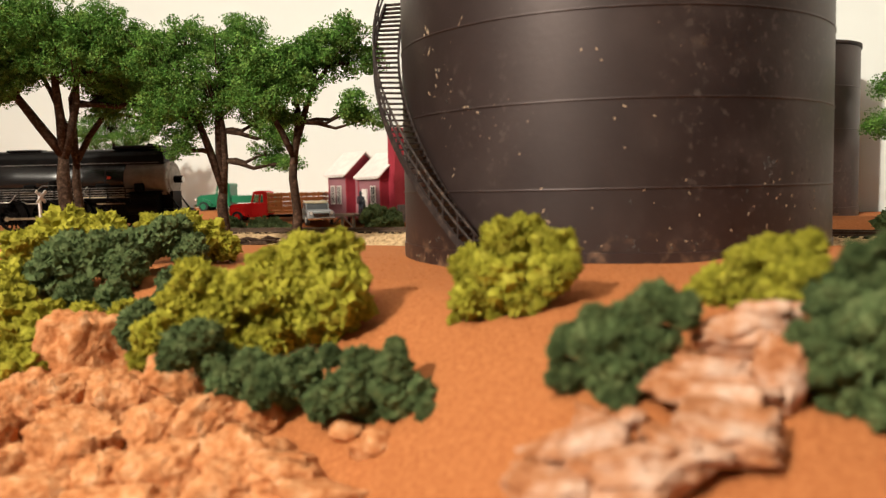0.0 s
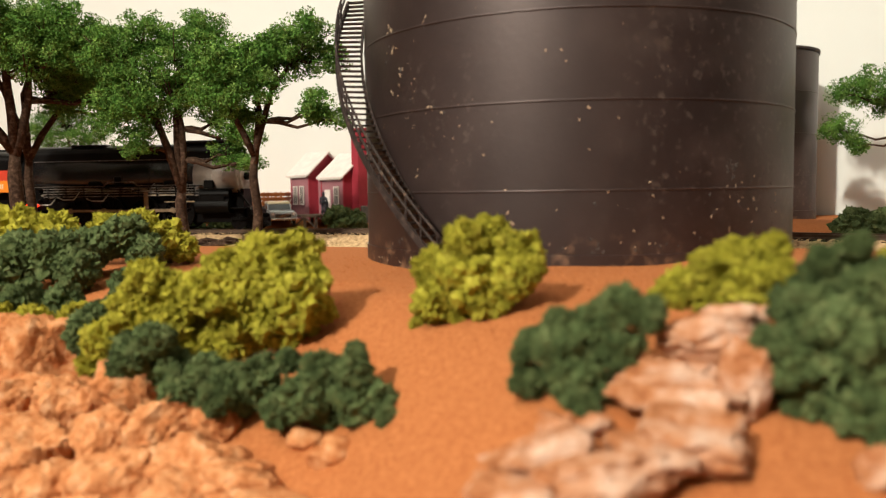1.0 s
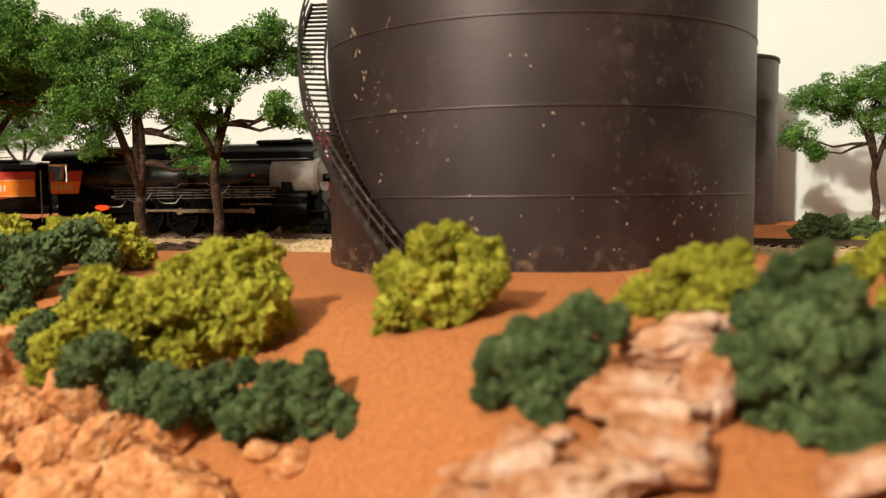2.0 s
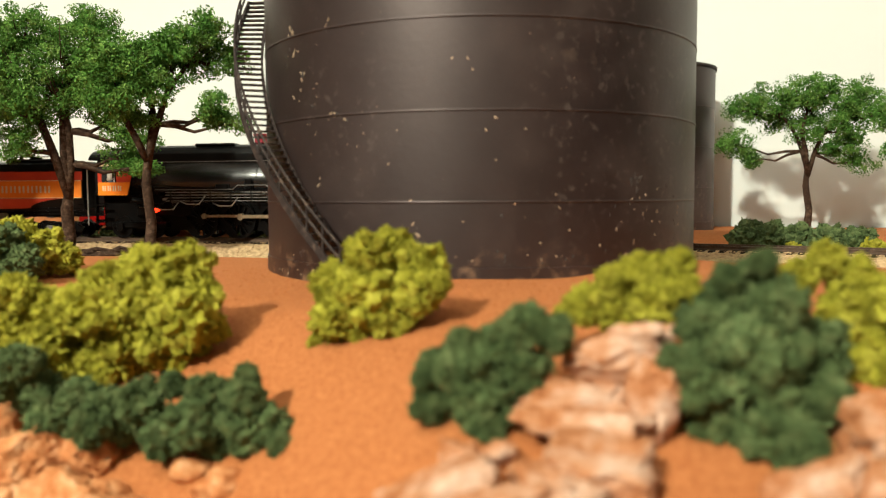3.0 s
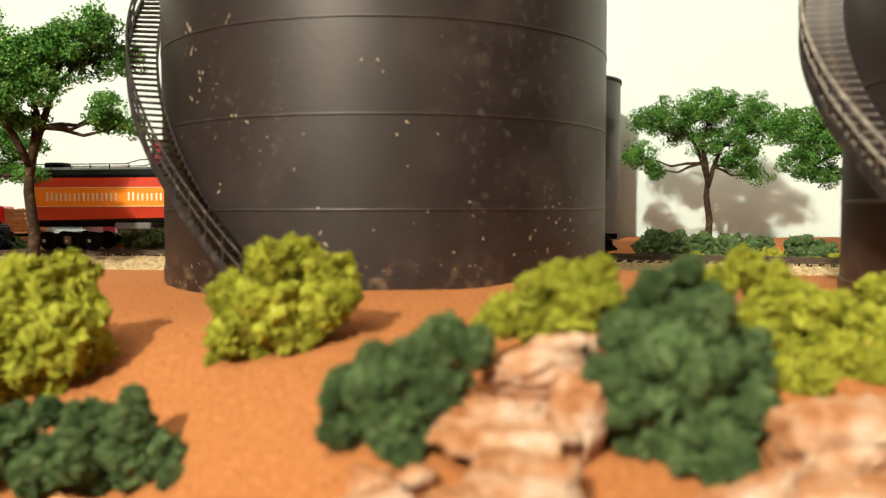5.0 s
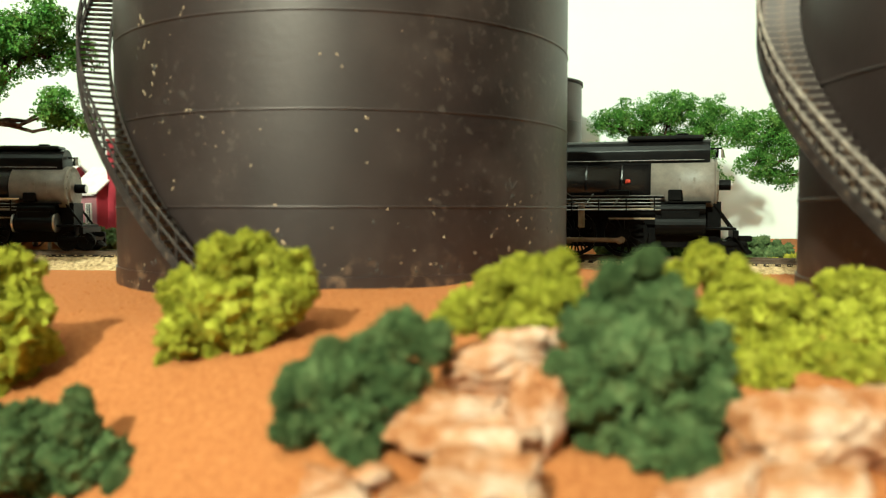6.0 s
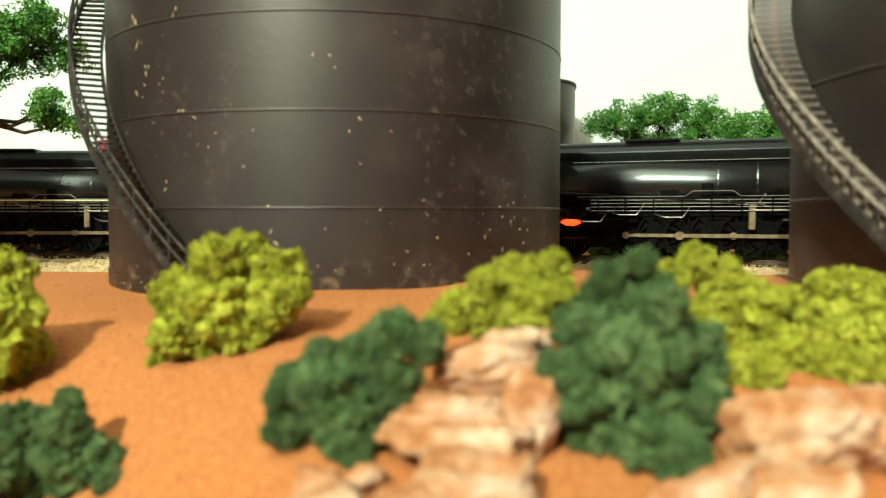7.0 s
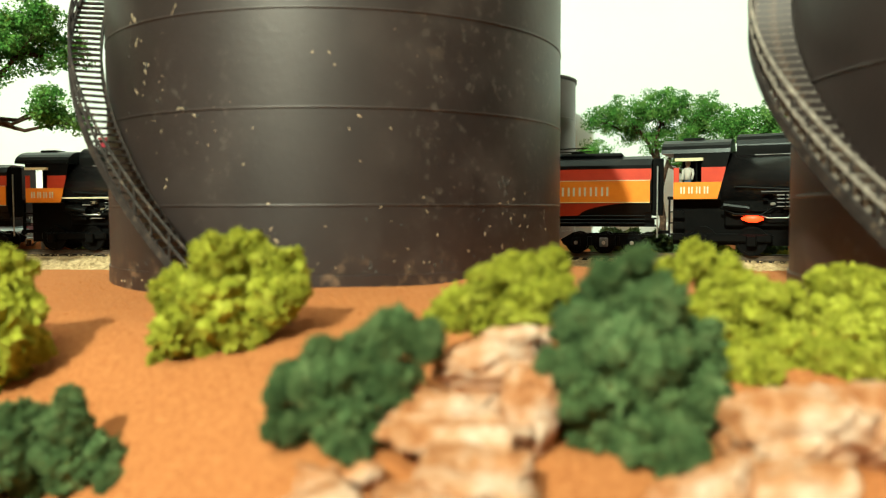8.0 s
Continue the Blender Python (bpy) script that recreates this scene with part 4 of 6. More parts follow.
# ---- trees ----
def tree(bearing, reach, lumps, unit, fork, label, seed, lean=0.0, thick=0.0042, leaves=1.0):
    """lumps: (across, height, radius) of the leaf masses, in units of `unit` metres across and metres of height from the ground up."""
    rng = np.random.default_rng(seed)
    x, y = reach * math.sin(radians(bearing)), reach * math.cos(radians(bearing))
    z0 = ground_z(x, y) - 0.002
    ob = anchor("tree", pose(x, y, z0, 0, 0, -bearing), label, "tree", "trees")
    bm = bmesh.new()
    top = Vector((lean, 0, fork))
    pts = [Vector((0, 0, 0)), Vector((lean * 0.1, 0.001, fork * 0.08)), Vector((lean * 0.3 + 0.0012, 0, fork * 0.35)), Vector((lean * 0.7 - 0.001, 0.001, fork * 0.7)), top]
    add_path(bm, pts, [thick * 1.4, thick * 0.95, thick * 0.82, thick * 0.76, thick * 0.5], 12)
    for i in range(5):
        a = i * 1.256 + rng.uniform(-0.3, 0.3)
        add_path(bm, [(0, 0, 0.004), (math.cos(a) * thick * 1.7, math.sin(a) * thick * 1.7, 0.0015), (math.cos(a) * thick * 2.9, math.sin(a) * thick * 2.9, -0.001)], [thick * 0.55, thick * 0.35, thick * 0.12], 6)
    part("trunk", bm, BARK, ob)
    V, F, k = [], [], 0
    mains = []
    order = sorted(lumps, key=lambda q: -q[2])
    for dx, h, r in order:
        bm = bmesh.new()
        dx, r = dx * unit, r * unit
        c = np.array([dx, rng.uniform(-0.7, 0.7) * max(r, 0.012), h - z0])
        end = Vector(c) - Vector((0, 0, r * 0.1))
        if len(mains) < 3:
            start, t = Vector((lean * 0.75, 0, fork * rng.uniform(0.82, 0.95))), thick * 0.56
        else:
            road = min(mains, key=lambda m: min((q - end).length for q in m[1:4]))
            start, t = min(road[1:4], key=lambda q: (q - end).length + max(0.0, q.z - end.z)), thick * 0.34
        span = (end - start).length
        mid = start.lerp(end, 0.5) + Vector((rng.uniform(-0.1, 0.1) * span, rng.uniform(-0.08, 0.08) * span, -0.10 * span if end.z - start.z < span * 0.5 else 0.04 * span))
        road = [start, start.lerp(mid, 0.5) + Vector((rng.uniform(-0.001, 0.001), 0, 0.001)), mid, mid.lerp(end, 0.55) + Vector((rng.uniform(-0.0015, 0.0015), 0, 0.001)), end]
        if len(mains) < 3:
            mains.append(road)
        add_path(bm, road, [t * 1.1, t, t * 0.8, t * 0.55, t * 0.2], 8)
        r *= 1.1
        subs = max(14, int(56 * (r / 0.018) ** 2))
        for j in range(subs):
            d = rng.normal(size=3)
            d /= np.linalg.norm(d)
            q = c + d * r * np.array([1, 1, 0.72]) * rng.uniform(0.45, 1.12)
            sr = rng.uniform(0.0042, 0.0075)
            if j % 5 == 0:
                tip = Vector(q)
                add_path(bm, [mid.lerp(end, 0.8), mid.lerp(tip, 0.6) + Vector((0, 0, 0.001)), tip], [t * 0.3, t * 0.2, t * 0.06], 5)
            count = int(118 * leaves)
            e = rng.normal(size=(count, 3))
            e /= np.linalg.norm(e, axis=1)[:, None]
            e *= (rng.uniform(0.25, 1.0, count) ** 0.5)[:, None] * sr
            e[:, 2] *= 0.75
            ctr = q + e
            u = rng.normal(size=(count, 3))
            u /= np.linalg.norm(u, axis=1)[:, None]
            w = np.cross(u, rng.normal(size=(count, 3)))
            w /= np.linalg.norm(w, axis=1)[:, None]
            a = rng.uniform(0.00045, 0.00095, count)[:, None]
            quad = np.stack([ctr + u * a, ctr + w * a * 0.7, ctr - u * a, ctr - w * a * 0.7], 1).reshape(-1, 3)
            V.append(quad)
            F.append(np.arange(count * 4).reshape(-1, 4) + k)
            k += count * 4
        part("limb", bm, BARK, ob)
    V, F = np.concatenate(V), np.concatenate(F)
    crown = raw("crown", V.tolist(), F.tolist(), LEAF, ob)
    crown["label"] = "ragged crown of small green leaf flakes"
    return ob


LT = "model tree with twisted brown trunk and green leaves"


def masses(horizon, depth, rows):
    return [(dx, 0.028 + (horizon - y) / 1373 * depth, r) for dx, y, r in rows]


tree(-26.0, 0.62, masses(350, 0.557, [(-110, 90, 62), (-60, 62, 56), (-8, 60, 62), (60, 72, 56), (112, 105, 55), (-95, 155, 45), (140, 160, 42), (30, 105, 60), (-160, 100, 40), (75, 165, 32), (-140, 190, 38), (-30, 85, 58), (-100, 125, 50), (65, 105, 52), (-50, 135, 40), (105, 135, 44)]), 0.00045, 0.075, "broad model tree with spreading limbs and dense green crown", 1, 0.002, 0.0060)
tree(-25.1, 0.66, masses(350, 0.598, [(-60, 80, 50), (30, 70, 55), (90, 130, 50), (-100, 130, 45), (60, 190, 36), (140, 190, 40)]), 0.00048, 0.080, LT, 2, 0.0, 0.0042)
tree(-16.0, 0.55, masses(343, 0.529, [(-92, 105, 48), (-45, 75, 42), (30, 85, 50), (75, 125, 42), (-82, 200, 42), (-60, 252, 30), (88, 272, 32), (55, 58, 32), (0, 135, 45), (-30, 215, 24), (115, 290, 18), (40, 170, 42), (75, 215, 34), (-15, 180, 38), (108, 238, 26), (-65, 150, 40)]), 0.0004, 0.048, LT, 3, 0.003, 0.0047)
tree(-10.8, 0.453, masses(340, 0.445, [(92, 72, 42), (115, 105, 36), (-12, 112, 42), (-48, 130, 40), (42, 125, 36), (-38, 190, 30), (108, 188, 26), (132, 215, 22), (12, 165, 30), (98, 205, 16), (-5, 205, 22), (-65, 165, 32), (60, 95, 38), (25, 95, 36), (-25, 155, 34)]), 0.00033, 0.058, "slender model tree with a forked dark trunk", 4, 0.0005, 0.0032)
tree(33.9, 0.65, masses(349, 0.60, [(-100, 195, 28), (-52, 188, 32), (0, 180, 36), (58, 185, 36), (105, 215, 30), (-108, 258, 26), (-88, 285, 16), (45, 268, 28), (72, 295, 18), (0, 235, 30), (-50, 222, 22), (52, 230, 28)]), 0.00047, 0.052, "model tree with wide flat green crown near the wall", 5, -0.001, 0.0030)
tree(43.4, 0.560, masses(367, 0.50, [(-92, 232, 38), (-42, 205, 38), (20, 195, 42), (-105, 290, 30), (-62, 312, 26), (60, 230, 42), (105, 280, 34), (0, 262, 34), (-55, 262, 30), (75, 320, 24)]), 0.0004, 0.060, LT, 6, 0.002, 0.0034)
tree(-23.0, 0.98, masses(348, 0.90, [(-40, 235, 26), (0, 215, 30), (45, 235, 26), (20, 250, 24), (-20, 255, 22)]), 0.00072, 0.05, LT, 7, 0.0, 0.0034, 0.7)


# ---- trains ----
TRAIN_ROWS = [(0.0, -0.3755), (0.5, -0.3235), (1.0, -0.2740), (1.5, -0.2246), (3.0, -0.0745), (3.5, -0.0250), (4.0, 0.0262), (4.6, 0.0870), (5.0, 0.1235), (5.2, 0.1430),
              (6.3, 0.2550), (7.0, 0.3250), (7.5, 0.3768), (8.0, 0.4280)]
SECOND_BEHIND = -0.4270
TENDER_BEHIND = -0.1320


def train_s(t):
    return float(np.interp(t, [a for a, _ in TRAIN_ROWS], [b for _, b in TRAIN_ROWS]))


def on_rails(s, rear=-0.02, front=0.15):
    """The pose of a vehicle whose origin is at s, carried by its trucks at rear and front."""
    a, b = on_track(s + rear), on_track(s + front)
    d = (b - a).normalized()
    p = a - d * rear
    return Matrix.Translation((p.x, p.y, RAIL_Z)) @ Matrix.Rotation(math.atan2(d.y, d.x), 4, "Z")


def tube_arc(r, z, a0, a1, k):
    return [(r * math.cos(radians(a0 + (a1 - a0) * i / k)), z + r * math.sin(radians(a0 + (a1 - a0) * i / k))) for i in range(k + 1)]


def wheelset(name, parent, x, r, half, mat, spokes=0, crank=0.0):
    """Both wheels of an axle, turning about its own centre."""
    bm = bmesh.new()
    add_cyl(bm, (0, -half, 0), (0, half, 0), 0.0011, seg=8)
    for side in (-1, 1):
        y0, y1 = side * half, side * (half - 0.0022)
        lo, hi = min(y0, y1), max(y0, y1)
        seg = 28
        prof = [(r, lo), (r, hi), (r * 0.84, hi), (r * 0.84, lo)]
        vs = [[bm.verts.new((a * math.sin(2 * math.pi * i / seg), b, a * math.cos(2 * math.pi * i / seg))) for a, b in prof] for i in range(seg)]
        for i in range(seg):
            for j in range(4):
                bm.faces.new((vs[i][j], vs[(i + 1) % seg][j], vs[(i + 1) % seg][(j + 1) % 4], vs[i][(j + 1) % 4]))
        add_cyl(bm, (0, lo - 0.0003, 0), (0, hi + 0.0003, 0), r * 0.26, seg=14)
        if spokes:
            add_box(bm, -r * 0.5, r * 0.5, lo, hi, -r * 0.82, -r * 0.52)
            add_cyl(bm, (0, side * (half + 0.0012), crank), (0, side * (half - 0.002), crank), 0.0012, seg=10)
        else:
            add_cyl(bm, (0, lo + 0.0006, 0), (0, hi - 0.0006, 0), r * 0.86, seg=20)
    bmesh.ops.recalc_face_normals(bm, faces=bm.faces)
    ob = part(name, bm, mat, parent)
    ob.location = (x, 0, r)
    for side in (-1, 1) if spokes else ():
        mid = side * (half - 0.0011)
        first = part("spoke", box(-0.0005, 0.0005, mid - 0.0006, mid + 0.0006, r * 0.2, r * 0.88), mat, ob)
        for i in range(1, spokes):
            spoke = new("spoke", first.data)
            spoke.parent = ob
            spoke.rotation_euler = (0, 2 * math.pi * i / spokes, 0)
    return ob


TURNING, RODS = [], []


def steam_locomotive(label, k, second=False):
    """The engine, its own origin under the firebox; k stretches it lengthwise."""
    ob = anchor("steam_locomotive", Matrix.Identity(4), label, "locomotive", "locomotives")

    def X(v):
        return v * k
    bm = bmesh.new()
    add_path(bm, [(X(-0.018), 0, 0.0435), (X(0.045), 0, 0.0435), (X(0.075), 0, 0.0430), (X(0.142), 0, 0.0430)], [0.0170, 0.0168, 0.0156, 0.0152], 32)
    part("boiler", bm, GLOSS_BLACK, ob, "glossy black boiler")
    for x in (0.062, 0.083, 0.104, 0.125):
        bm = add_cyl(bmesh.new(), (X(x), 0, 0.043), (X(x) + 0.0011, 0, 0.043), 0.01585, seg=32)
        part("boiler_band", bm, GLOSS_BLACK, ob)
    bm = bmesh.new()
    add_path(bm, [(X(0.1422), 0, 0.043), (X(0.1770), 0, 0.043), (X(0.1788), 0, 0.043)], [0.0157, 0.0157, 0.0148], 32)
    part("smokebox", bm, SMOKEBOX, ob, "graphite grey smokebox")
    bm = add_cyl(bmesh.new(), (X(0.1789), 0, 0.0425), (X(0.1805), 0, 0.0425), 0.0122, 0.0105, seg=28)
    add_cyl(bm, (X(0.1786), 0, 0.043), (X(0.1793), 0, 0.043), 0.0156, 0.0150, seg=32)
    for i in range(10):
        a = i * 0.628
        add_cyl(bm, (X(0.1788), 0.0135 * math.cos(a), 0.043 + 0.0135 * math.sin(a)), (X(0.1800), 0.0135 * math.cos(a), 0.043 + 0.0135 * math.sin(a)), 0.0008, seg=6)
    part("smokebox_door", bm, FRONT_GREY, ob, "pale grey round smokebox front")
    bm = add_cyl(bmesh.new(), (X(0.1780), 0, 0.0430), (X(0.1875), 0, 0.0430), 0.0032, seg=18)
    head = part("headlight", bm, BLACK, ob)
    part("lens", add_cyl(bmesh.new(), (X(0.1876), 0, 0.0430), (X(0.1880), 0, 0.0430), 0.0026, seg=18), SILVER, head)
    bm = bmesh.new()
    add_prism(bm, [(-0.0088, 0.052), (-0.0092, 0.063)] + [(-a, b) for a, b in tube_arc(0.0092, 0.0610, 0, 180, 10)] + [(0.0088, 0.052)], "x", X(-0.010), X(0.1755))
    part("skyline_casing", bm, ROOF_BLACK, ob)
    part("casing_lid", box(X(0.128), X(0.172), -0.0070, 0.0070, 0.0695, 0.0725, 0.001), ROOF_BLACK, ob)
    part("casing_lid", box(X(0.03), X(0.062), -0.0060, 0.0060, 0.0690, 0.0712, 0.001), ROOF_BLACK, ob)
    part("stack", add_cyl(bmesh.new(), (X(0.160), 0, 0.071), (X(0.160), 0, 0.0738), 0.0036, seg=18), BLACK, ob)
    for side in (-1, 1):
        part("running_board", box(X(0.004), X(0.150), min(side * 0.0125, side * 0.0182), max(side * 0.0125, side * 0.0182), 0.0352, 0.0362, 0.0003), BLACK, ob)
        for x0, x1, z in ((0.004, 0.066, 0.0363), (0.070, 0.092, 0.0393), (0.096, 0.150, 0.0363)):
            part("board_edge", box(X(x0), X(x1), min(side * 0.0176, side * 0.0184), max(side * 0.0176, side * 0.0184), z, z + 0.0005), PIPE_GREY, ob)
        for x0, z0, x1, z1 in ((0.066, 0.0365, 0.070, 0.0395), (0.092, 0.0395, 0.096, 0.0365)):
            part("board_edge", add_cyl(bmesh.new(), (X(x0), side * 0.0180, z0), (X(x1), side * 0.0180, z1), 0.0003, seg=6), PIPE_GREY, ob)
        part("running_board", box(X(0.150), X(0.176), min(side * 0.0125, side * 0.0178), max(side * 0.0125, side * 0.0178), 0.0322, 0.0332, 0.0003), BLACK, ob)
        for z in (0.0345, 0.0325, 0.0305, 0.0282):
            part("pipe", add_cyl(bmesh.new(), (X(0.012), side * 0.0176, z), (X(0.148), side * 0.0176, z), 0.00032, seg=6), PIPE_GREY, ob)
        for i in range(9):
            x = X(0.016 + i * 0.016)
            part("pipe_bracket", box(x, x + 0.0008, min(side * 0.0168, side * 0.0181), max(side * 0.0168, side * 0.0181), 0.0275, 0.0352), BLACK, ob)
        part("handrail", add_cyl(bmesh.new(), (X(0.0), side * 0.0104, 0.0575), (X(0.172), side * 0.0104, 0.0575), 0.0003, seg=6), PIPE_GREY, ob)
        bm = bmesh.new()
        add_cyl(bm, (X(0.146), side * 0.0135, 0.0195), (X(0.172), side * 0.0135, 0.0195), 0.0062, seg=22)
        add_box(bm, X(0.148), X(0.170), min(side * 0.006, side * 0.0185), max(side * 0.006, side * 0.0185), 0.0200, 0.0275, 0.0008)
        add_cyl(bm, (X(0.145), side * 0.0135, 0.0288), (X(0.173), side * 0.0135, 0.0288), 0.0042, seg=18)
        part("cylinder", bm, BLACK, ob)
        for x in (0.1455, 0.1725):
            part("cylinder_head", add_cyl(bmesh.new(), (X(x) - 0.0006, side * 0.0135, 0.0195), (X(x) + 0.0006, side * 0.0135, 0.0195), 0.0066, seg=22), SILVER if second else BLACK, ob)
        part("guide_bar", box(X(0.118), X(0.1455), min(side * 0.0152, side * 0.0168), max(side * 0.0152, side * 0.0168), 0.0226, 0.0236), STEEL, ob)
        part("valve_link", box(X(0.100), X(0.104), min(side * 0.0160, side * 0.0172), max(side * 0.0160, side * 0.0172), 0.0175, 0.0320, 0.0006), STEEL, ob)
        part("valve_rod", add_cyl(bmesh.new(), (X(0.103), side * 0.0168, 0.0285), (X(0.146), side * 0.0150, 0.0288), 0.0006, seg=8), STEEL, ob)
        part("reverse_rod", add_cyl(bmesh.new(), (X(-0.010), side * 0.0178, 0.0395), (X(0.098), side * 0.0178, 0.0325), 0.0005, seg=8), BLACK, ob)
        for x, w, z0, z1 in ((0.052, 0.010, 0.0365, 0.0405), (0.075, 0.006, 0.0365, 0.0440), (0.118, 0.012, 0.0365, 0.0400), (0.152, 0.008, 0.0335, 0.0400)):
            part("air_reservoir", box(X(x), X(x + w), min(side * 0.0140, side * 0.0176), max(side * 0.0140, side * 0.0176), z0, z1, 0.0006), BLACK, ob)
        part("valve", box(X(0.1275), X(0.1305), min(side * 0.0150, side * 0.0163), max(side * 0.0150, side * 0.0163), 0.0440, 0.0462, 0.0004), RED, ob, "small red valve wheel")
        for x in (0.158, 0.166):
            part("rivet_strip", box(X(x), X(x) + 0.0012, min(side * 0.0146, side * 0.0157), max(side * 0.0146, side * 0.0157), 0.0400, 0.0470), SMOKEBOX, ob)
        # cab side
        y0, y1 = min(side * 0.0172, side * 0.0180), max(side * 0.0172, side * 0.0180)
        cab = part("cab_side", add_prism(bmesh.new(), [(X(-0.0435), 0.0327), (X(-0.0192), 0.0327), (X(-0.0168), 0.0424), (X(-0.0435), 0.0424)], "y", y0, y1), ORANGE, ob, "orange cab side")
        bm = bmesh.new()
        add_prism(bm, [(X(-0.0435), 0.04245), (X(-0.0405), 0.04245), (X(-0.0405), 0.0508), (X(-0.0435), 0.0508)], "y", y0, y1)
        add_prism(bm, [(X(-0.0280), 0.04245), (X(-0.0167), 0.04245), (X(-0.0147), 0.0508), (X(-0.0280), 0.0508)], "y", y0, y1)
        part("red_band", bm, RED, cab, "red upper band of the cab")
        part("cab_fascia", add_prism(bmesh.new(), [(X(-0.0435), 0.0560), (X(-0.0280), 0.0560), (X(-0.0280), 0.0509), (X(-0.0146), 0.0509), (X(-0.0125), 0.0600), (X(-0.0435), 0.0600)], "y", y0, y1), ROOF_BLACK, ob)
        part("window_visor", box(X(-0.0425), X(-0.0270), min(side * 0.0181, side * 0.0205), max(side * 0.0181, side * 0.0205), 0.0545, 0.0562), CREAM, ob, "cream visor over the cab window")
        part("window_frame", box(X(-0.0312), X(-0.0304), min(side * 0.0174, side * 0.0179), max(side * 0.0174, side * 0.0179), 0.0425, 0.0558), BLACK, ob)
        for i in range(4):
            x = X(-0.0395 + i * 0.0043)
            for dx in (0.0, 0.0017):
                part("numeral_bar", box(x + dx, x + dx + 0.0008, min(side * 0.0180, side * 0.0183), max(side * 0.0180, side * 0.0183), 0.0358, 0.0398), IVORY, cab)
    for side in (-1, 1):
        rng = random.Random(11 if second else 7)
        for i in range(16):
            x, z, w = rng.uniform(-0.014, 0.034), rng.uniform(0.0205, 0.0330), rng.uniform(0.002, 0.010)
            ya, yb = min(side * 0.0122, side * rng.uniform(0.0150, 0.0172)), max(side * 0.0122, side * 0.0150)
            part("fitting", box(X(x), X(x + w), ya, yb, z, z + rng.uniform(0.0006, 0.0022), 0.0002), rng.choice((BLACK, BLACK, BLACK, SMOKEBOX, STEEL)), ob)
        for i in range(7):
            x = rng.uniform(-0.01, 0.13)
            z = rng.uniform(0.022, 0.034)
            part("pipe", add_path(bmesh.new(), [(X(x), side * 0.0150, z), (X(x + 0.006), side * 0.0170, z - 0.002), (X(x + 0.016), side * 0.0170, z - 0.002), (X(x + 0.020), side * 0.0150, z + 0.004)], [0.0004] * 4, 6), rng.choice((BLACK, SMOKEBOX, SILVER)), ob)
        for i in range(6):
            x = 0.010 + i * 0.024
            part("stanchion", add_cyl(bmesh.new(), (X(x), side * 0.0085, 0.0572), (X(x), side * 0.0106, 0.0576), 0.0004, seg=6), PIPE_GREY, ob)
        if second:
            part("edge_stripe", box(X(-0.018), X(0.150), min(side * 0.0182, side * 0.0184), max(side * 0.0182, side * 0.0184), 0.0353, 0.0361), CREAM, ob, "cream stripe along the running board")
    bm = bmesh.new()
    arc = [(0.0186 * math.cos(a), 0.0590 + 0.0088 * math.sin(a)) for a in [math.pi * i / 12 for i in range(13)]]
    add_prism(bm, arc, "x", X(-0.0505), X(-0.0125))
    part("cab_roof", bm, ROOF_BLACK, ob, "dull black curved cab roof")
    part("roof_hatch", box(X(-0.040), X(-0.028), -0.006, 0.006, 0.0670, 0.0688, 0.0006), ROOF_BLACK, ob)
    part("cab_floor", box(X(-0.047), X(-0.018), -0.0168, 0.0168, 0.0325, 0.0343), BLACK, ob)
    part("cab_front", box(X(-0.0195), X(-0.0181), -0.0170, 0.0170, 0.0344, 0.0588), BLACK, ob)
    # Black block added to stand for the shade inside the cab, closing the see-through windows.
    part("cab_dark_filler", box(X(-0.0410), X(-0.0197), -0.0020, 0.0100, 0.0344, 0.0585, 0.001), BLACK, ob)
    part("firebox", box(X(-0.016), X(0.030), -0.0120, 0.0120, 0.0165, 0.0360, 0.001), BLACK, ob)
    part("engine_frame", box(X(-0.045), X(0.182), -0.0085, 0.0085, 0.0060, 0.0330), BLACK, ob)
    if not second:
        bm = bmesh.new()
        add_path(bm, [(X(-0.0065), -0.0152, 0.0214), (X(-0.003), -0.0152, 0.0214), (X(0.0015), -0.0152, 0.0214), (X(0.0055), -0.0152, 0.0211)], [0.0004, 0.0020, 0.0023, 0.0004], 12)
        part("firebox_light", bm, GLOW, ob, "glowing red firebox light")
        part("light_bracket", box(X(-0.002), X(0.002), -0.0145, -0.0118, 0.0190, 0.0200), BLACK, ob)
    truck = part("trailing_truck", box(X(-0.036), X(0.010), -0.0138, 0.0138, 0.0075, 0.0125, 0.001), BLACK, ob)
    for side in (-1, 1):
        for x in (-0.028, -0.001):
            part("journal_box", box(X(x) - 0.0028, X(x) + 0.0028, min(side * 0.0138, side * 0.0160), max(side * 0.0138, side * 0.0160), 0.0055, 0.0118, 0.0006), BLACK, truck)
        for i in range(3):
            part("cab_step", box(X(-0.046), X(-0.038), min(side * 0.0150, side * 0.0178), max(side * 0.0150, side * 0.0178), 0.012 + i * 0.0065, 0.0127 + i * 0.0065), BLACK, ob)
        part("step_hanger", box(X(-0.0462), X(-0.0455), min(side * 0.0150, side * 0.0178), max(side * 0.0150, side * 0.0178), 0.011, 0.0325), BLACK, ob)
        part("injector", add_cyl(bmesh.new(), (X(-0.016), side * 0.0158, 0.0290), (X(-0.002), side * 0.0158, 0.0270), 0.0022, seg=12), BLACK, ob)
        part("injector_pipe", add_path(bmesh.new(), [(X(-0.018), side * 0.016, 0.0275), (X(-0.010), side * 0.0162, 0.0240), (X(0.004), side * 0.0162, 0.0235), (X(0.014), side * 0.016, 0.0300)], [0.0006] * 4, 6), BLACK, ob)
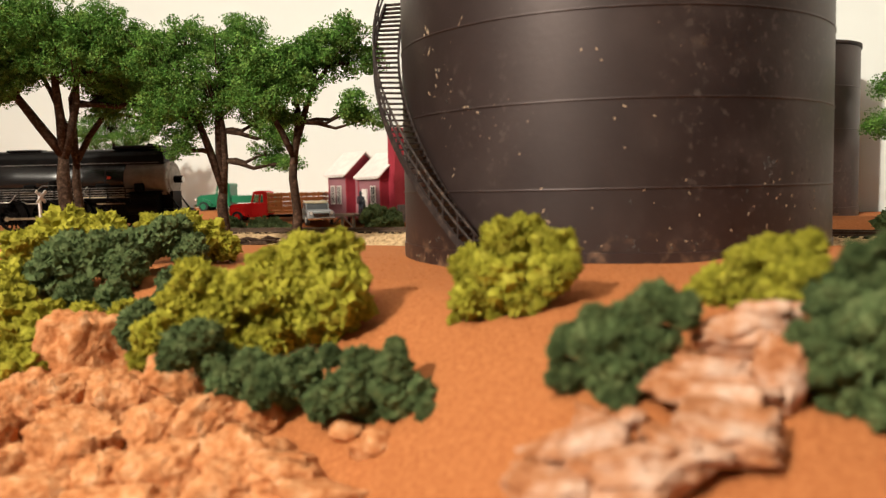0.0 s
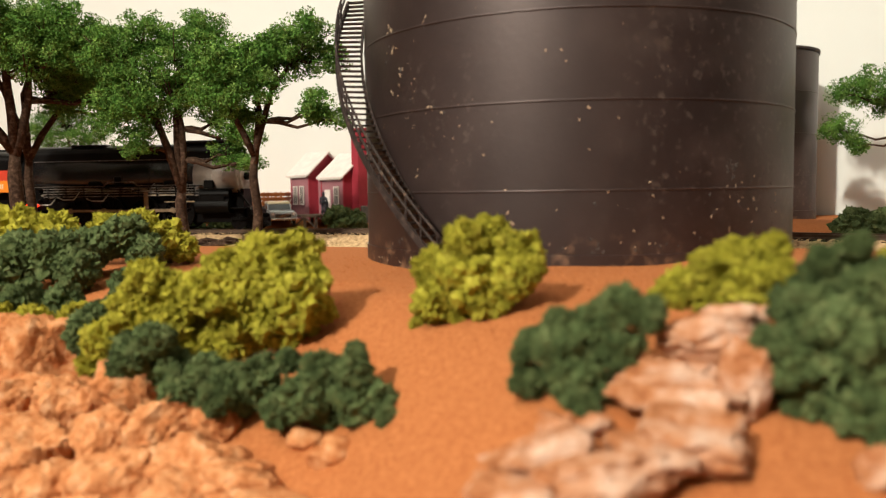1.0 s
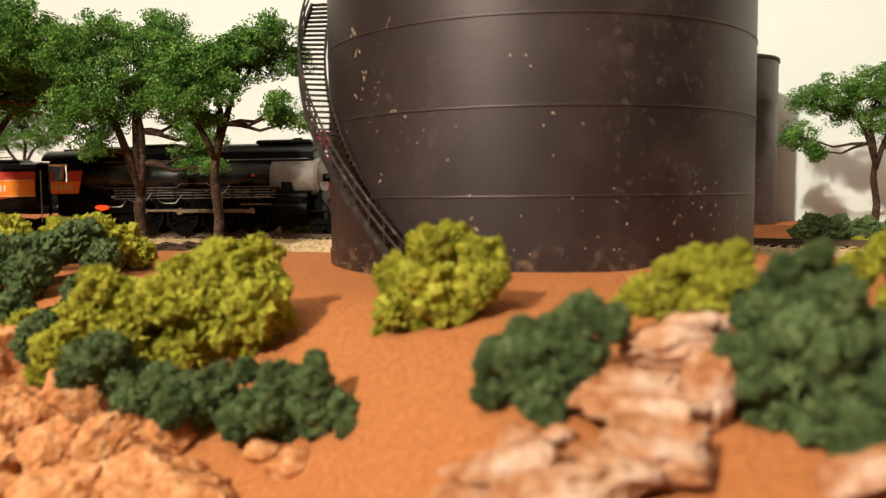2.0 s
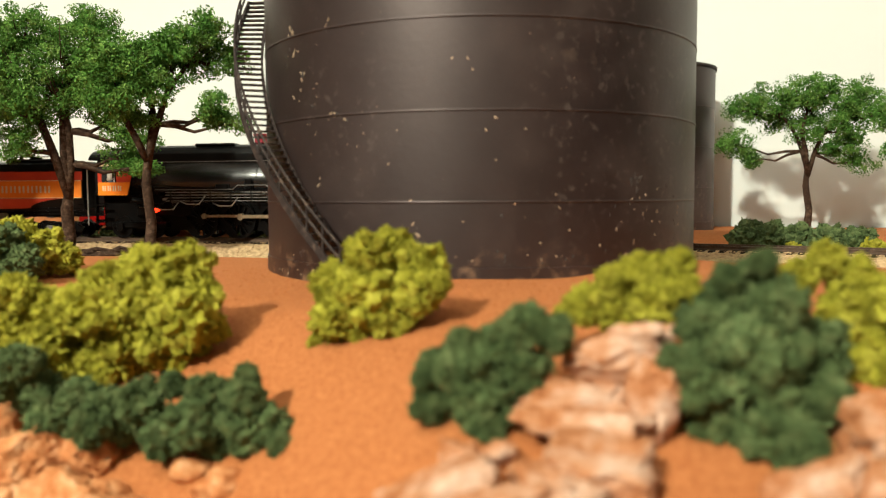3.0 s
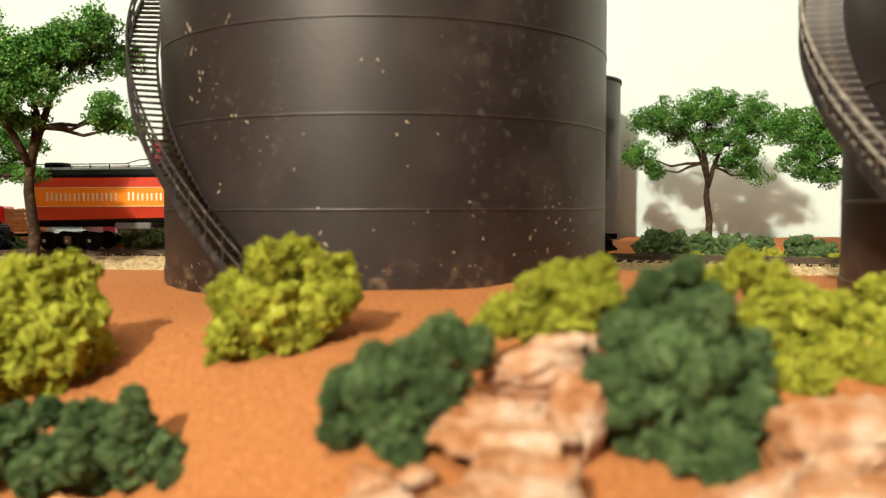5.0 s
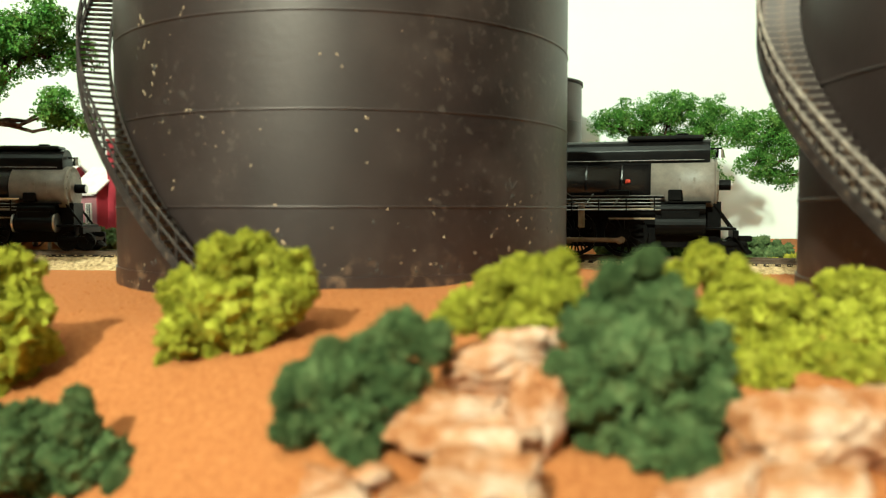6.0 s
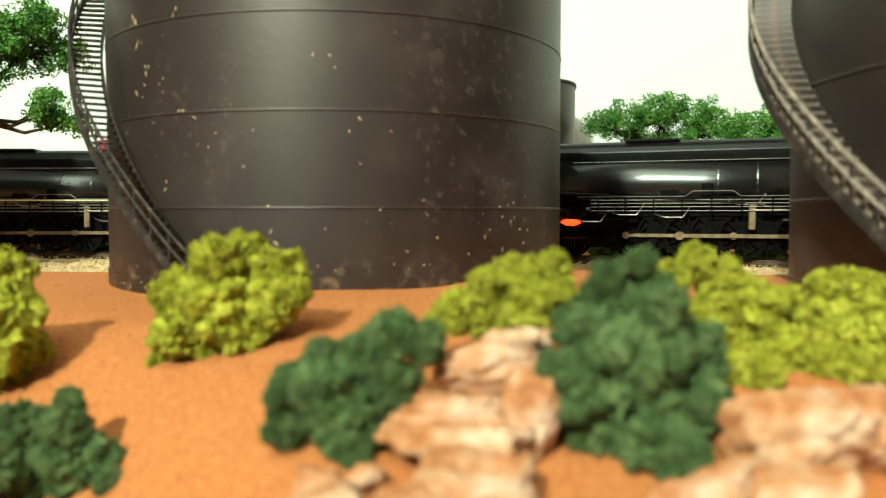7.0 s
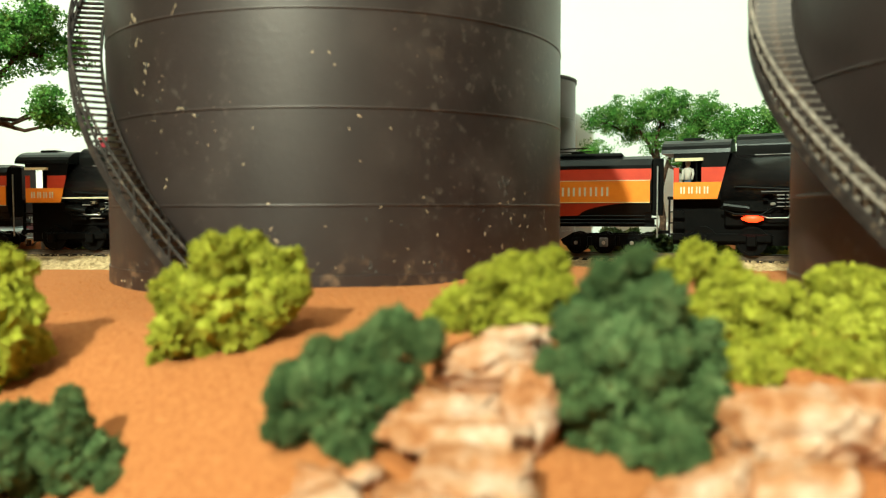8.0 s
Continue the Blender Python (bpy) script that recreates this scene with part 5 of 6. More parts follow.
    for x in (-0.028, -0.001):
        TURNING.append((wheelset("trailing_wheelset", ob, X(x), 0.0085, 0.0118, BLACK), X(x), 0.0085, second))
    for x in (0.037, 0.067, 0.097, 0.127):
        TURNING.append((wheelset("driving_wheelset", ob, X(x), 0.0138, 0.0118, BLACK, 15, 0.0048), X(x), 0.0138, second))
    for side in (-1, 1):
        bm = bmesh.new()
        ya, yb = min(side * 0.0129, side * 0.0139), max(side * 0.0129, side * 0.0139)
        add_box(bm, X(0.037) - 0.001, X(0.127) + 0.001, ya, yb, -0.0010, 0.0010, 0.0002)
        for x in (0.037, 0.067, 0.097, 0.127):
            add_cyl(bm, (X(x), ya - 0.0002, 0), (X(x), yb + 0.0002, 0), 0.0021, seg=12)
        RODS.append((part("coupling_rod", bm, STEEL, ob, "brass-coloured coupling rod"), 0.0138, 0.0048, 0.0, second))
        bm = bmesh.new()
        ya, yb = min(side * 0.0142, side * 0.0152), max(side * 0.0142, side * 0.0152)
        add_box(bm, X(0.067), X(0.128), ya, yb, -0.0011, 0.0011, 0.0002)
        for x, r in ((0.067, 0.0025), (0.128, 0.0020)):
            add_cyl(bm, (X(x), ya - 0.0002, 0), (X(x), yb + 0.0002, 0), r, seg=12)
        RODS.append((part("main_rod", bm, STEEL, ob, "brass-coloured main rod"), 0.0150, 0.0040, 0.0, second))
    for x in (0.178, 0.1905):
        TURNING.append((wheelset("pilot_wheelset", ob, X(x), 0.0064, 0.0112, BLACK), X(x), 0.0064, second))
    part("pilot_truck_frame", box(X(0.172), X(0.196), -0.0124, 0.0124, 0.0070, 0.0100, 0.0006), BLACK, ob)
    part("pilot_deck", box(X(0.168), X(0.1900), -0.0160, 0.0160, 0.0165, 0.0180, 0.0004), BLACK, ob)
    beam = part("pilot_beam", box(X(0.1880), X(0.1912), -0.0170, 0.0170, 0.0120, 0.0165, 0.0004), BLACK, ob)
    for i in range(11):
        y = -0.015 + i * 0.003
        part("pilot_bar", add_cyl(bmesh.new(), (X(0.1900), y, 0.0122), (X(0.2000) - abs(y) * 0.25, y * 0.8, 0.0026), 0.0007, seg=6), BLACK, beam)
    part("coupler", box(X(0.1912), X(0.2000), -0.0018, 0.0018, 0.0095, 0.0130, 0.0006), BLACK, ob)
    part("bell", add_cyl(bmesh.new(), (X(0.1815), 0, 0.0590), (X(0.1815), 0, 0.0640), 0.0030, 0.0018, seg=16), CHROME, ob, "polished bell on the smokebox front")
    part("bell_bracket", box(X(0.1760), X(0.1825), -0.0006, 0.0006, 0.0640, 0.0650), BLACK, ob)
    for side in (-1, 1):
        part("pilot_stay", add_cyl(bmesh.new(), (X(0.188), side * 0.010, 0.018), (X(0.176), side * 0.010, 0.0345), 0.0008, seg=6), BLACK, ob)
    return ob


def tender(label, k, second=False):
    ob = anchor("tender", Matrix.Identity(4), label, "tender", "tenders")
    h = 0.0745 * k
    bm = bmesh.new()
    side = [(-0.0135, 0.0205), (-0.0172, 0.0308), (-0.0172, 0.0530), (-0.0150, 0.0566), (-0.0090, 0.0586)]
    add_prism(bm, side + [(-a, b) for a, b in reversed(side)], "x", -h, h)
    body = part("tank_body", bm, ROOF_BLACK, ob, "black topped tender tank")
    for sgn in (-1, 1):
        def skin(outline, name, mat, text=""):
            """A thin painted panel on the tender's side, leaning in below the waist."""
            b = bmesh.new()
            rows = []
            for x, z in outline:
                w = 0.0172 if z >= 0.0308 else 0.0135 + (z - 0.0205) / 0.0103 * 0.0037
                rows.append((b.verts.new((x, sgn * (w + 0.0002), z)), b.verts.new((x, sgn * (w + 0.0007), z))))
            n = len(rows)
            b.faces.new([r[1] for r in rows])
            b.faces.new([r[0] for r in reversed(rows)])
            for i in range(n):
                b.faces.new((rows[i][0], rows[(i + 1) % n][0], rows[(i + 1) % n][1], rows[i][1]))
            bmesh.ops.recalc_face_normals(b, faces=b.faces)
            return part(name, b, mat, body, text)
        skin([(-h + 0.001, 0.0441), (h, 0.0441), (h, 0.0508), (-h + 0.001, 0.0508)], "upper_band", RED, "red upper band")
        orange = skin([(-h, 0.0311), (h * 0.99, 0.0311), (h * 0.99, 0.0438), (-h, 0.0438)], "middle_band", ORANGE, "orange band with ivory lettering")
        arch = [(h * 0.90 - 0.036 * math.sin(a), 0.0209 + 0.0097 * math.cos(a) ** 0.9) for a in [math.pi / 2 * i / 8 for i in range(8)]]
        skin([(-h, 0.0211)] + [(x, max(0.0211, z)) for x, z in reversed(arch)] + [(-h, 0.0307)], "lower_band", RED, "dark red lower band with an arched cut")
        y0, y1 = min(sgn * 0.01795, sgn * 0.0182), max(sgn * 0.01795, sgn * 0.0182)
        x = -0.0595 * k
        for i in range(16):
            if i == 8:
                x += 0.0060 * k
            big = 1.15 if i in (0, 8) else 1.0
            for dx in (0.0, 0.0031):
                part("letter_bar", box(x + dx * k, x + dx * k + 0.0012, y0, y1, 0.0348, 0.0348 + 0.0052 * big), IVORY, body)
            x += 0.0066 * k
        for z in (0.03095, 0.04395):
            part("stripe", box(-h, h * 0.99, y0 - 0.00005, y1, z - 0.0002, z + 0.0002), CREAM, body)
        part("handrail", add_path(bmesh.new(), [(-h, sgn * 0.0135, 0.0605), (-0.004, sgn * 0.0135, 0.0605), (0.006, sgn * 0.0135, 0.0632), (h * 0.5, sgn * 0.0135, 0.0638)], [0.0004] * 4, 6), BLACK, ob)
        for i in range(6):
            xx = -h + 0.002 + i * h * 0.19
            part("stanchion", add_cyl(bmesh.new(), (xx, sgn * 0.0135, 0.0560), (xx, sgn * 0.0135, 0.0605), 0.00035, seg=5), BLACK, ob)
        part("end_rail", add_path(bmesh.new(), [(-h - 0.0015, sgn * 0.012, 0.0200), (-h - 0.0018, sgn * 0.012, 0.0520), (-h + 0.003, sgn * 0.012, 0.0590)], [0.0004] * 3, 6), BLACK, ob)
        part("steps", box(h - 0.006, h + 0.001, min(sgn * 0.0145, sgn * 0.0178), max(sgn * 0.0145, sgn * 0.0178), 0.0110, 0.0118), BLACK, ob)
        part("tool_box", box(-0.012, 0.014, min(sgn * 0.0110, sgn * 0.0158), max(sgn * 0.0110, sgn * 0.0158), 0.0150, 0.0195, 0.0006), GREY_STONE, ob)
        for i in range(3):
            part("air_pipe", add_cyl(bmesh.new(), (h * 0.25, sgn * 0.0145, 0.0185 + i * 0.0022), (h * 0.95, sgn * 0.0145, 0.0185 + i * 0.0022), 0.0005, seg=6), BLACK, ob)
    part("vestibule", box(h + 0.0002, h + 0.0070, -0.0115, 0.0115, 0.0230, 0.0570, 0.0006), BLACK, ob)
    for sgn in (-1, 1):
        for i in range(5):
            part("ladder_rung", box(h - 0.004, h + 0.004, min(sgn * 0.0160, sgn * 0.0168), max(sgn * 0.0160, sgn * 0.0168), 0.012 + i * 0.0045, 0.0126 + i * 0.0045), BLACK, ob)
        part("grab_rail", add_cyl(bmesh.new(), (h + 0.0035, sgn * 0.0164, 0.010), (h + 0.0035, sgn * 0.0164, 0.052), 0.0005, seg=6), SILVER, ob)
    part("hatch", box(0.012 * k, 0.058 * k, -0.0115, 0.0115, 0.0578, 0.0608, 0.0012), ROOF_BLACK, ob)
    part("filler_lid", add_cyl(bmesh.new(), (0.030 * k, 0, 0.0608), (0.030 * k, 0, 0.0622), 0.0045, seg=18), BLACK, ob)
    part("water_hatch", box(-h + 0.006, -h + 0.020, -0.006, 0.006, 0.0582, 0.0622, 0.001), BLACK, ob)
    part("vent", add_cyl(bmesh.new(), (0.016 * k, 0.004, 0.0608), (0.016 * k, 0.004, 0.0636), 0.0014, seg=10), BLACK, ob)
    part("under_frame", box(-h - 0.002, h + 0.002, -0.0130, 0.0130, 0.0165, 0.0213, 0.0006), BLACK, ob)
    part("coupler", box(-h - 0.008, -h - 0.002, -0.0018, 0.0018, 0.0100, 0.0135, 0.0005), BLACK, ob)
    part("draw_bar", box(h + 0.002, h + 0.010, -0.0018, 0.0018, 0.0120, 0.0140), BLACK, ob)
    for cx in (-0.047 * k, 0.047 * k):
        for sgn in (-1, 1):
            bm = bmesh.new()
            ya, yb = min(sgn * 0.0122, sgn * 0.0140), max(sgn * 0.0122, sgn * 0.0140)
            add_prism(bm, [(cx - 0.024, 0.0050), (cx + 0.024, 0.0050), (cx + 0.026, 0.0085), (cx + 0.020, 0.0120), (cx - 0.020, 0.0120), (cx - 0.026, 0.0085)], "y", ya, yb)
            frame_part = part("truck_side_frame", bm, BLACK, ob)
            for i in range(3):
                x = cx + (i - 1) * 0.0165
                part("journal_box", box(x - 0.0026, x + 0.0026, min(sgn * 0.0140, sgn * 0.0158), max(sgn * 0.0140, sgn * 0.0158), 0.0042, 0.0100, 0.0006), GREY_STONE if i == 1 else BLACK, frame_part)
                part("journal_cap", add_cyl(bmesh.new(), (x, sgn * 0.0157, 0.0068), (x, sgn * 0.0163, 0.0068), 0.0012, seg=8), SILVER, frame_part)
            for i in range(2):
                x = cx + (i - 0.5) * 0.0165
                part("spring", add_cyl(bmesh.new(), (x, sgn * 0.0148, 0.0050), (x, sgn * 0.0148, 0.0105), 0.0015, seg=8), BLACK, frame_part)
        for i in range(3):
            x = cx + (i - 1) * 0.0165
            TURNING.append((wheelset("wheelset", ob, x, 0.0066, 0.0112, BLACK), x, 0.0066, second))
    return ob


loco_a = steam_locomotive("black steam locomotive with an orange and red cab", 1.0)
tender_a = tender("orange and red tender with ivory lettering and black top", 1.0)
loco_b = steam_locomotive("following black steam locomotive with orange and red cab", 1.0, True)
tender_b = tender("orange and red tender behind the following locomotive", 1.0, True)


def figure(name, m, height, mats, label):
    """A little moulded layout figure, one plain shape."""
    bm, u = bmesh.new(), height / 20
    for sgn in (-1, 1):
        add_path(bm, [(sgn * 1.2 * u, 0, 0), (sgn * 1.1 * u, 0, 5 * u), (sgn * 0.9 * u, 0, 9.5 * u)], [1.0 * u, 1.0 * u, 1.2 * u], 8, 0)
        add_path(bm, [(sgn * 2.4 * u, 0, 15 * u), (sgn * 3.0 * u, 0.3 * u, 12 * u), (sgn * 2.6 * u, -0.6 * u, 9 * u)], [0.8 * u, 0.7 * u, 0.6 * u], 8, 1)
    add_path(bm, [(0, 0, 9 * u), (0, 0, 12 * u), (0, 0, 15.2 * u), (0, 0, 16.4 * u)], [2.0 * u, 1.9 * u, 2.3 * u, 0.8 * u], 10, 1)
    add_path(bm, [(0, 0, 16.2 * u), (0, 0, 17.4 * u), (0, 0, 19 * u), (0, 0, 20 * u)], [0.7 * u, 1.4 * u, 1.4 * u, 0.6 * u], 10, 1)
    ob = finish(name, bm, mats)
    ob.matrix_world = m
    return tagged(ob, label, "figurine")


driver = figure("figurine", Matrix.Identity(4), 0.021, [DENIM, PALE_FIGURE], "small painted engine crew figurine in the cab")


# ---- buildings and vehicles ----
def gable(parent, x0, x1, y0, y1, eave, ridge, wall, gable_wall):
    """A gabled block with its ridge along x: pink long walls, red gable ends, white roof with eaves."""
    body = part("wall", box(x0 + 0.0006, x1 - 0.0006, y0, y1, -0.004, eave), wall, parent)
    ym = (y0 + y1) / 2
    for xa, xb in ((x0, x0 + 0.0012), (x1 - 0.0012, x1)):
        part("gable_wall", add_prism(bmesh.new(), [(y0 - 0.0003, -0.004), (y1 + 0.0003, -0.004), (y1 + 0.0003, eave), (ym, ridge - 0.001), (y0 - 0.0003, eave)], "x", xa, xb), gable_wall, parent, "dark red gable wall")
    out, t = 0.0035, 0.0014
    slope = (ridge - eave) / (ym - y0)
    roof = None
    for sgn in (-1, 1):
        ye = (y0 - out) if sgn < 0 else (y1 + out)
        ze = eave - out * slope
        o = [(ye, ze), (ym, ridge), (ym, ridge + t), (ye, ze + t)]
        roof = part("roof", add_prism(bmesh.new(), o, "x", x0 - 0.003, x1 + 0.003), ROOF_WHITE, parent, "chalky white roof slope")
        for i in range(int((x1 - x0) / 0.0022)):
            x = x0 + i * 0.0022
            part("rafter_end", box(x, x + 0.0010, min(ye, ye - sgn * 0.002), max(ye, ye - sgn * 0.002), ze - 0.0012, ze), TRIM_WHITE, roof)
    return body


def window(parent, at, w, h, axis):
    """A framed dark window set on a wall that faces -y or +x."""
    x, y, z = at
    bm, glass = bmesh.new(), bmesh.new()
    if axis == "y":
        add_box(glass, x - w / 2, x + w / 2, y - 0.0004, y + 0.0004, z, z + h)
        for a, b, c, d in ((-w / 2 - 0.0008, -w / 2, 0, h), (w / 2, w / 2 + 0.0008, 0, h), (-w / 2 - 0.0008, w / 2 + 0.0008, -0.0009, 0), (-w / 2 - 0.0008, w / 2 + 0.0008, h, h + 0.0009), (-w / 2, w / 2, h * 0.48, h * 0.52), (-0.0002, 0.0002, 0, h)):
            add_box(bm, x + a, x + b, y - 0.0010, y + 0.0003, z + c, z + d)
    else:
        add_box(glass, x - 0.0004, x + 0.0004, y - w / 2, y + w / 2, z, z + h)
        for a, b, c, d in ((-w / 2 - 0.0008, -w / 2, 0, h), (w / 2, w / 2 + 0.0008, 0, h), (-w / 2 - 0.0008, w / 2 + 0.0008, -0.0009, 0), (-w / 2 - 0.0008, w / 2 + 0.0008, h, h + 0.0009), (-w / 2, w / 2, h * 0.3, h * 0.34), (-w / 2, w / 2, h * 0.64, h * 0.68), (-0.0002, 0.0002, 0, h)):
            add_box(bm, x - 0.0003, x + 0.0010, y + a, y + b, z + c, z + d)
    f = part("window", bm, TRIM_WHITE, parent)
    part("pane", glass, DARK, f)


def house():
    ob = anchor("house", pose(-0.0568, 0.708, ground_z(-0.066, 0.708) + 0.004, 0, 0, -50), "dark red model house with white gabled roofs and chimney", "house")
    gable(ob, -0.036, 0.0, 0.0, 0.046, 0.0400, 0.0595, HOUSE_PINK, HOUSE_RED)
    gable(ob, -0.076, -0.044, -0.008, 0.034, 0.0430, 0.0620, HOUSE_PINK, HOUSE_RED)
    part("wall", box(-0.0445, -0.0355, 0.002, 0.032, -0.004, 0.040), HOUSE_PINK, ob)
    ch = part("chimney", box(0.0, 0.010, 0.009, 0.030, -0.004, 0.0800, 0.0004), HOUSE_RED, ob, "tall red brick chimney")
    part("chimney_base", box(-0.001, 0.012, 0.011, 0.060, -0.008, 0.0120, 0.0006), GREY_STONE, ch)
    part("chimney_cap", box(-0.001, 0.011, 0.008, 0.031, 0.0800, 0.0818, 0.0004), HOUSE_RED, ch)
    part("wing", box(0.0002, 0.006, 0.0305, 0.070, -0.004, 0.060), HOUSE_RED, ob)
    window(ob, (0.0066, 0.044, 0.022), 0.0060, 0.0160, "x")
    window(ob, (-0.010, -0.0010, 0.014), 0.0055, 0.0150, "y")
    window(ob, (-0.055, -0.0090, 0.014), 0.0050, 0.0160, "y")
    window(ob, (-0.066, -0.0090, 0.014), 0.0050, 0.0160, "y")
    door = part("door", box(-0.029, -0.021, -0.0012, 0.0, 0.004, 0.0270), TRIM_WHITE, ob, "white panelled door")
    part("door_panel", box(-0.027, -0.023, -0.0020, -0.0013, 0.008, 0.016), DARK, door)
    part("door_handle", add_cyl(bmesh.new(), (-0.022, -0.0012, 0.0140), (-0.022, -0.0024, 0.0140), 0.0004, seg=6), CHROME, door)
    porch = part("porch", box(-0.040, 0.0, -0.030, -0.001, 0.0028, 0.0040), WOOD, ob, "weathered wooden porch deck")
    for i in range(9):
        y = -0.0300 + i * 0.0033
        part("plank", box(-0.0405, 0.0005, y, y + 0.0029, 0.0040, 0.0047), WOOD, porch)
    for x in (-0.038, -0.020, -0.002):
        for y in (-0.029, -0.010):
            part("porch_post", box(x - 0.001, x + 0.001, y - 0.001, y + 0.001, -0.010, 0.0028), WOOD, porch)
    part("brace", add_cyl(bmesh.new(), (-0.037, -0.0292, -0.006), (-0.021, -0.0292, 0.0025), 0.0008, seg=6), WOOD, porch)
    part("brace", add_cyl(bmesh.new(), (-0.003, -0.0292, -0.006), (-0.019, -0.0292, 0.0025), 0.0008, seg=6), WOOD, porch)
    return ob


home = house()
bpy.context.view_layer.update()
figure("figurine", home.matrix_world @ pose(-0.012, -0.014, 0.0047, 0, 0, 40), 0.0205, [DENIM, DENIM], "dark painted figurine standing on the porch")


def vehicle_wheel(parent, x, y, r, w, hub):
    tyre = part("wheel", add_cyl(bmesh.new(), (x, y - w / 2, r), (x, y + w / 2, r), r, seg=20), RUBBER, parent)
    for sgn in (-1, 1):
        part("hub", add_cyl(bmesh.new(), (x, y + sgn * w / 2, r), (x, y + sgn * (w / 2 + 0.0004), r), r * 0.6, seg=16), hub, tyre)


def truck(m, paint, label, stakes):
    """Facing +x."""
    ob = anchor("truck", m, label, "truck")
    bm = bmesh.new()
    add_prism(bm, [(0.018, 0.0060), (0.041, 0.0060), (0.0425, 0.0090), (0.0420, 0.0150), (0.0390, 0.0172), (0.018, 0.0185)], "y", -0.0068, 0.0068)
    bmesh.ops.bevel(bm, geom=list(bm.edges), offset=0.0010, segments=2, affect="EDGES")
    part("hood", bm, paint, ob)
    for sgn in (-1, 1):
        bm = bmesh.new()
        add_prism(bm, [(0.0235, 0.0055), (0.0245, 0.0090), (0.0285, 0.0122), (0.0345, 0.0128), (0.0390, 0.0105), (0.0405, 0.0060), (0.0385, 0.0060), (0.0360, 0.0090), (0.0325, 0.0105), (0.0285, 0.0095), (0.0262, 0.0055)], "y", min(sgn * 0.0062, sgn * 0.0112), max(sgn * 0.0062, sgn * 0.0112))
        part("fender", bm, paint, ob)
        part("headlight", add_cyl(bmesh.new(), (0.0405, sgn * 0.0082, 0.0128), (0.0425, sgn * 0.0082, 0.0128), 0.0015, seg=12), CHROME, ob)
        part("running_board", box(0.004, 0.024, min(sgn * 0.0085, sgn * 0.0112), max(sgn * 0.0085, sgn * 0.0112), 0.0048, 0.0058, 0.0002), paint, ob)
        # door with window opening
        y0, y1 = min(sgn * 0.0096, sgn * 0.0106), max(sgn * 0.0096, sgn * 0.0106)
        part("door", box(0.0035, 0.0185, y0, y1, 0.0060, 0.0180, 0.0003), paint, ob)
        part("pillar", box(0.0035, 0.0062, y0, y1, 0.0180, 0.0265), paint, ob)
        part("pillar", add_prism(bmesh.new(), [(0.0170, 0.0180), (0.0188, 0.0180), (0.0165, 0.0265), (0.0148, 0.0265)], "y", y0, y1), paint, ob)
        part("window", box(0.0062, 0.0165, sgn * 0.0100 - 0.0001, sgn * 0.0100 + 0.0001, 0.0180, 0.0262), GLASS, ob).visible_shadow = False
    part("cab_back", box(0.0025, 0.0036, -0.0100, 0.0100, 0.0060, 0.0268), paint, ob)
    part("cab_floor", box(0.0036, 0.0185, -0.0095, 0.0095, 0.0060, 0.0120), paint, ob)
    bm = add_prism(bmesh.new(), [(0.0020, 0.0262), (0.0168, 0.0262), (0.0160, 0.0285), (0.0130, 0.0298), (0.0060, 0.0300), (0.0025, 0.0288)], "y", -0.0108, 0.0108)
    part("cab_roof", bm, paint, ob)
    part("windscreen", add_prism(bmesh.new(), [(0.0180, 0.0182), (0.0184, 0.0182), (0.0164, 0.0262), (0.0160, 0.0262)], "y", -0.0092, 0.0092), GLASS, ob).visible_shadow = False
    part("bumper", box(0.0425, 0.0437, -0.0105, 0.0105, 0.0050, 0.0075, 0.0003), CHROME, ob)
    grille = part("grille", box(0.0418, 0.0426, -0.0048, 0.0048, 0.0080, 0.0150), DARK, ob)
    for i in range(5):
        part("grille_bar", box(0.0426, 0.0429, -0.0046, 0.0046, 0.0086 + i * 0.0013, 0.0091 + i * 0.0013), CHROME, grille)
    part("chassis", box(-0.050, 0.0400, -0.0045, 0.0045, 0.0040, 0.0066), BLACK, ob)
    if stakes:
        bed = part("bed", box(-0.0520, 0.0005, -0.0125, 0.0125, 0.0085, 0.0105, 0.0003), STAKE_WOOD, ob, "orange-brown wooden stake bed")
        for sgn in (-1, 1):
            for i in range(4):
                part("board", box(-0.0525, 0.0005, min(sgn * 0.0122, sgn * 0.0132), max(sgn * 0.0122, sgn * 0.0132), 0.0112 + i * 0.0042, 0.0147 + i * 0.0042, 0.0002), STAKE_WOOD, bed)
            for i in range(5):
                x = -0.0505 + i * 0.0122
                part("stake", box(x, x + 0.0016, min(sgn * 0.0132, sgn * 0.0140), max(sgn * 0.0132, sgn * 0.0140), 0.0090, 0.0280), STAKE_WOOD, bed)
        for xx in (-0.0530, 0.0005):
            for i in range(4):
                part("board", box(xx, xx + 0.0010, -0.0120, 0.0120, 0.0112 + i * 0.0042, 0.0147 + i * 0.0042, 0.0002), STAKE_WOOD, bed)
    else:
        part("box_body", box(-0.0460, 0.0005, -0.0118, 0.0118, 0.0085, 0.0165, 0.0006), paint, ob)
    for x in (0.0325, -0.0300):
        for y in (-0.0098, 0.0098):
            vehicle_wheel(ob, x, y, 0.0052, 0.0034, paint if x > 0 else BLACK)
    return ob


def on_ground(x, y, rz, dz=0.0):
    return pose(x, y, ground_z(x, y) + dz, 0, 0, rz)


truck(on_ground(-0.1665, 0.760, 174), TRUCK_RED, "bright red model stake truck with orange wooden bed", True)
truck(on_ground(-0.2230, 0.838, 172), TRUCK_GREEN, "dark green model truck parked behind the red truck", False)


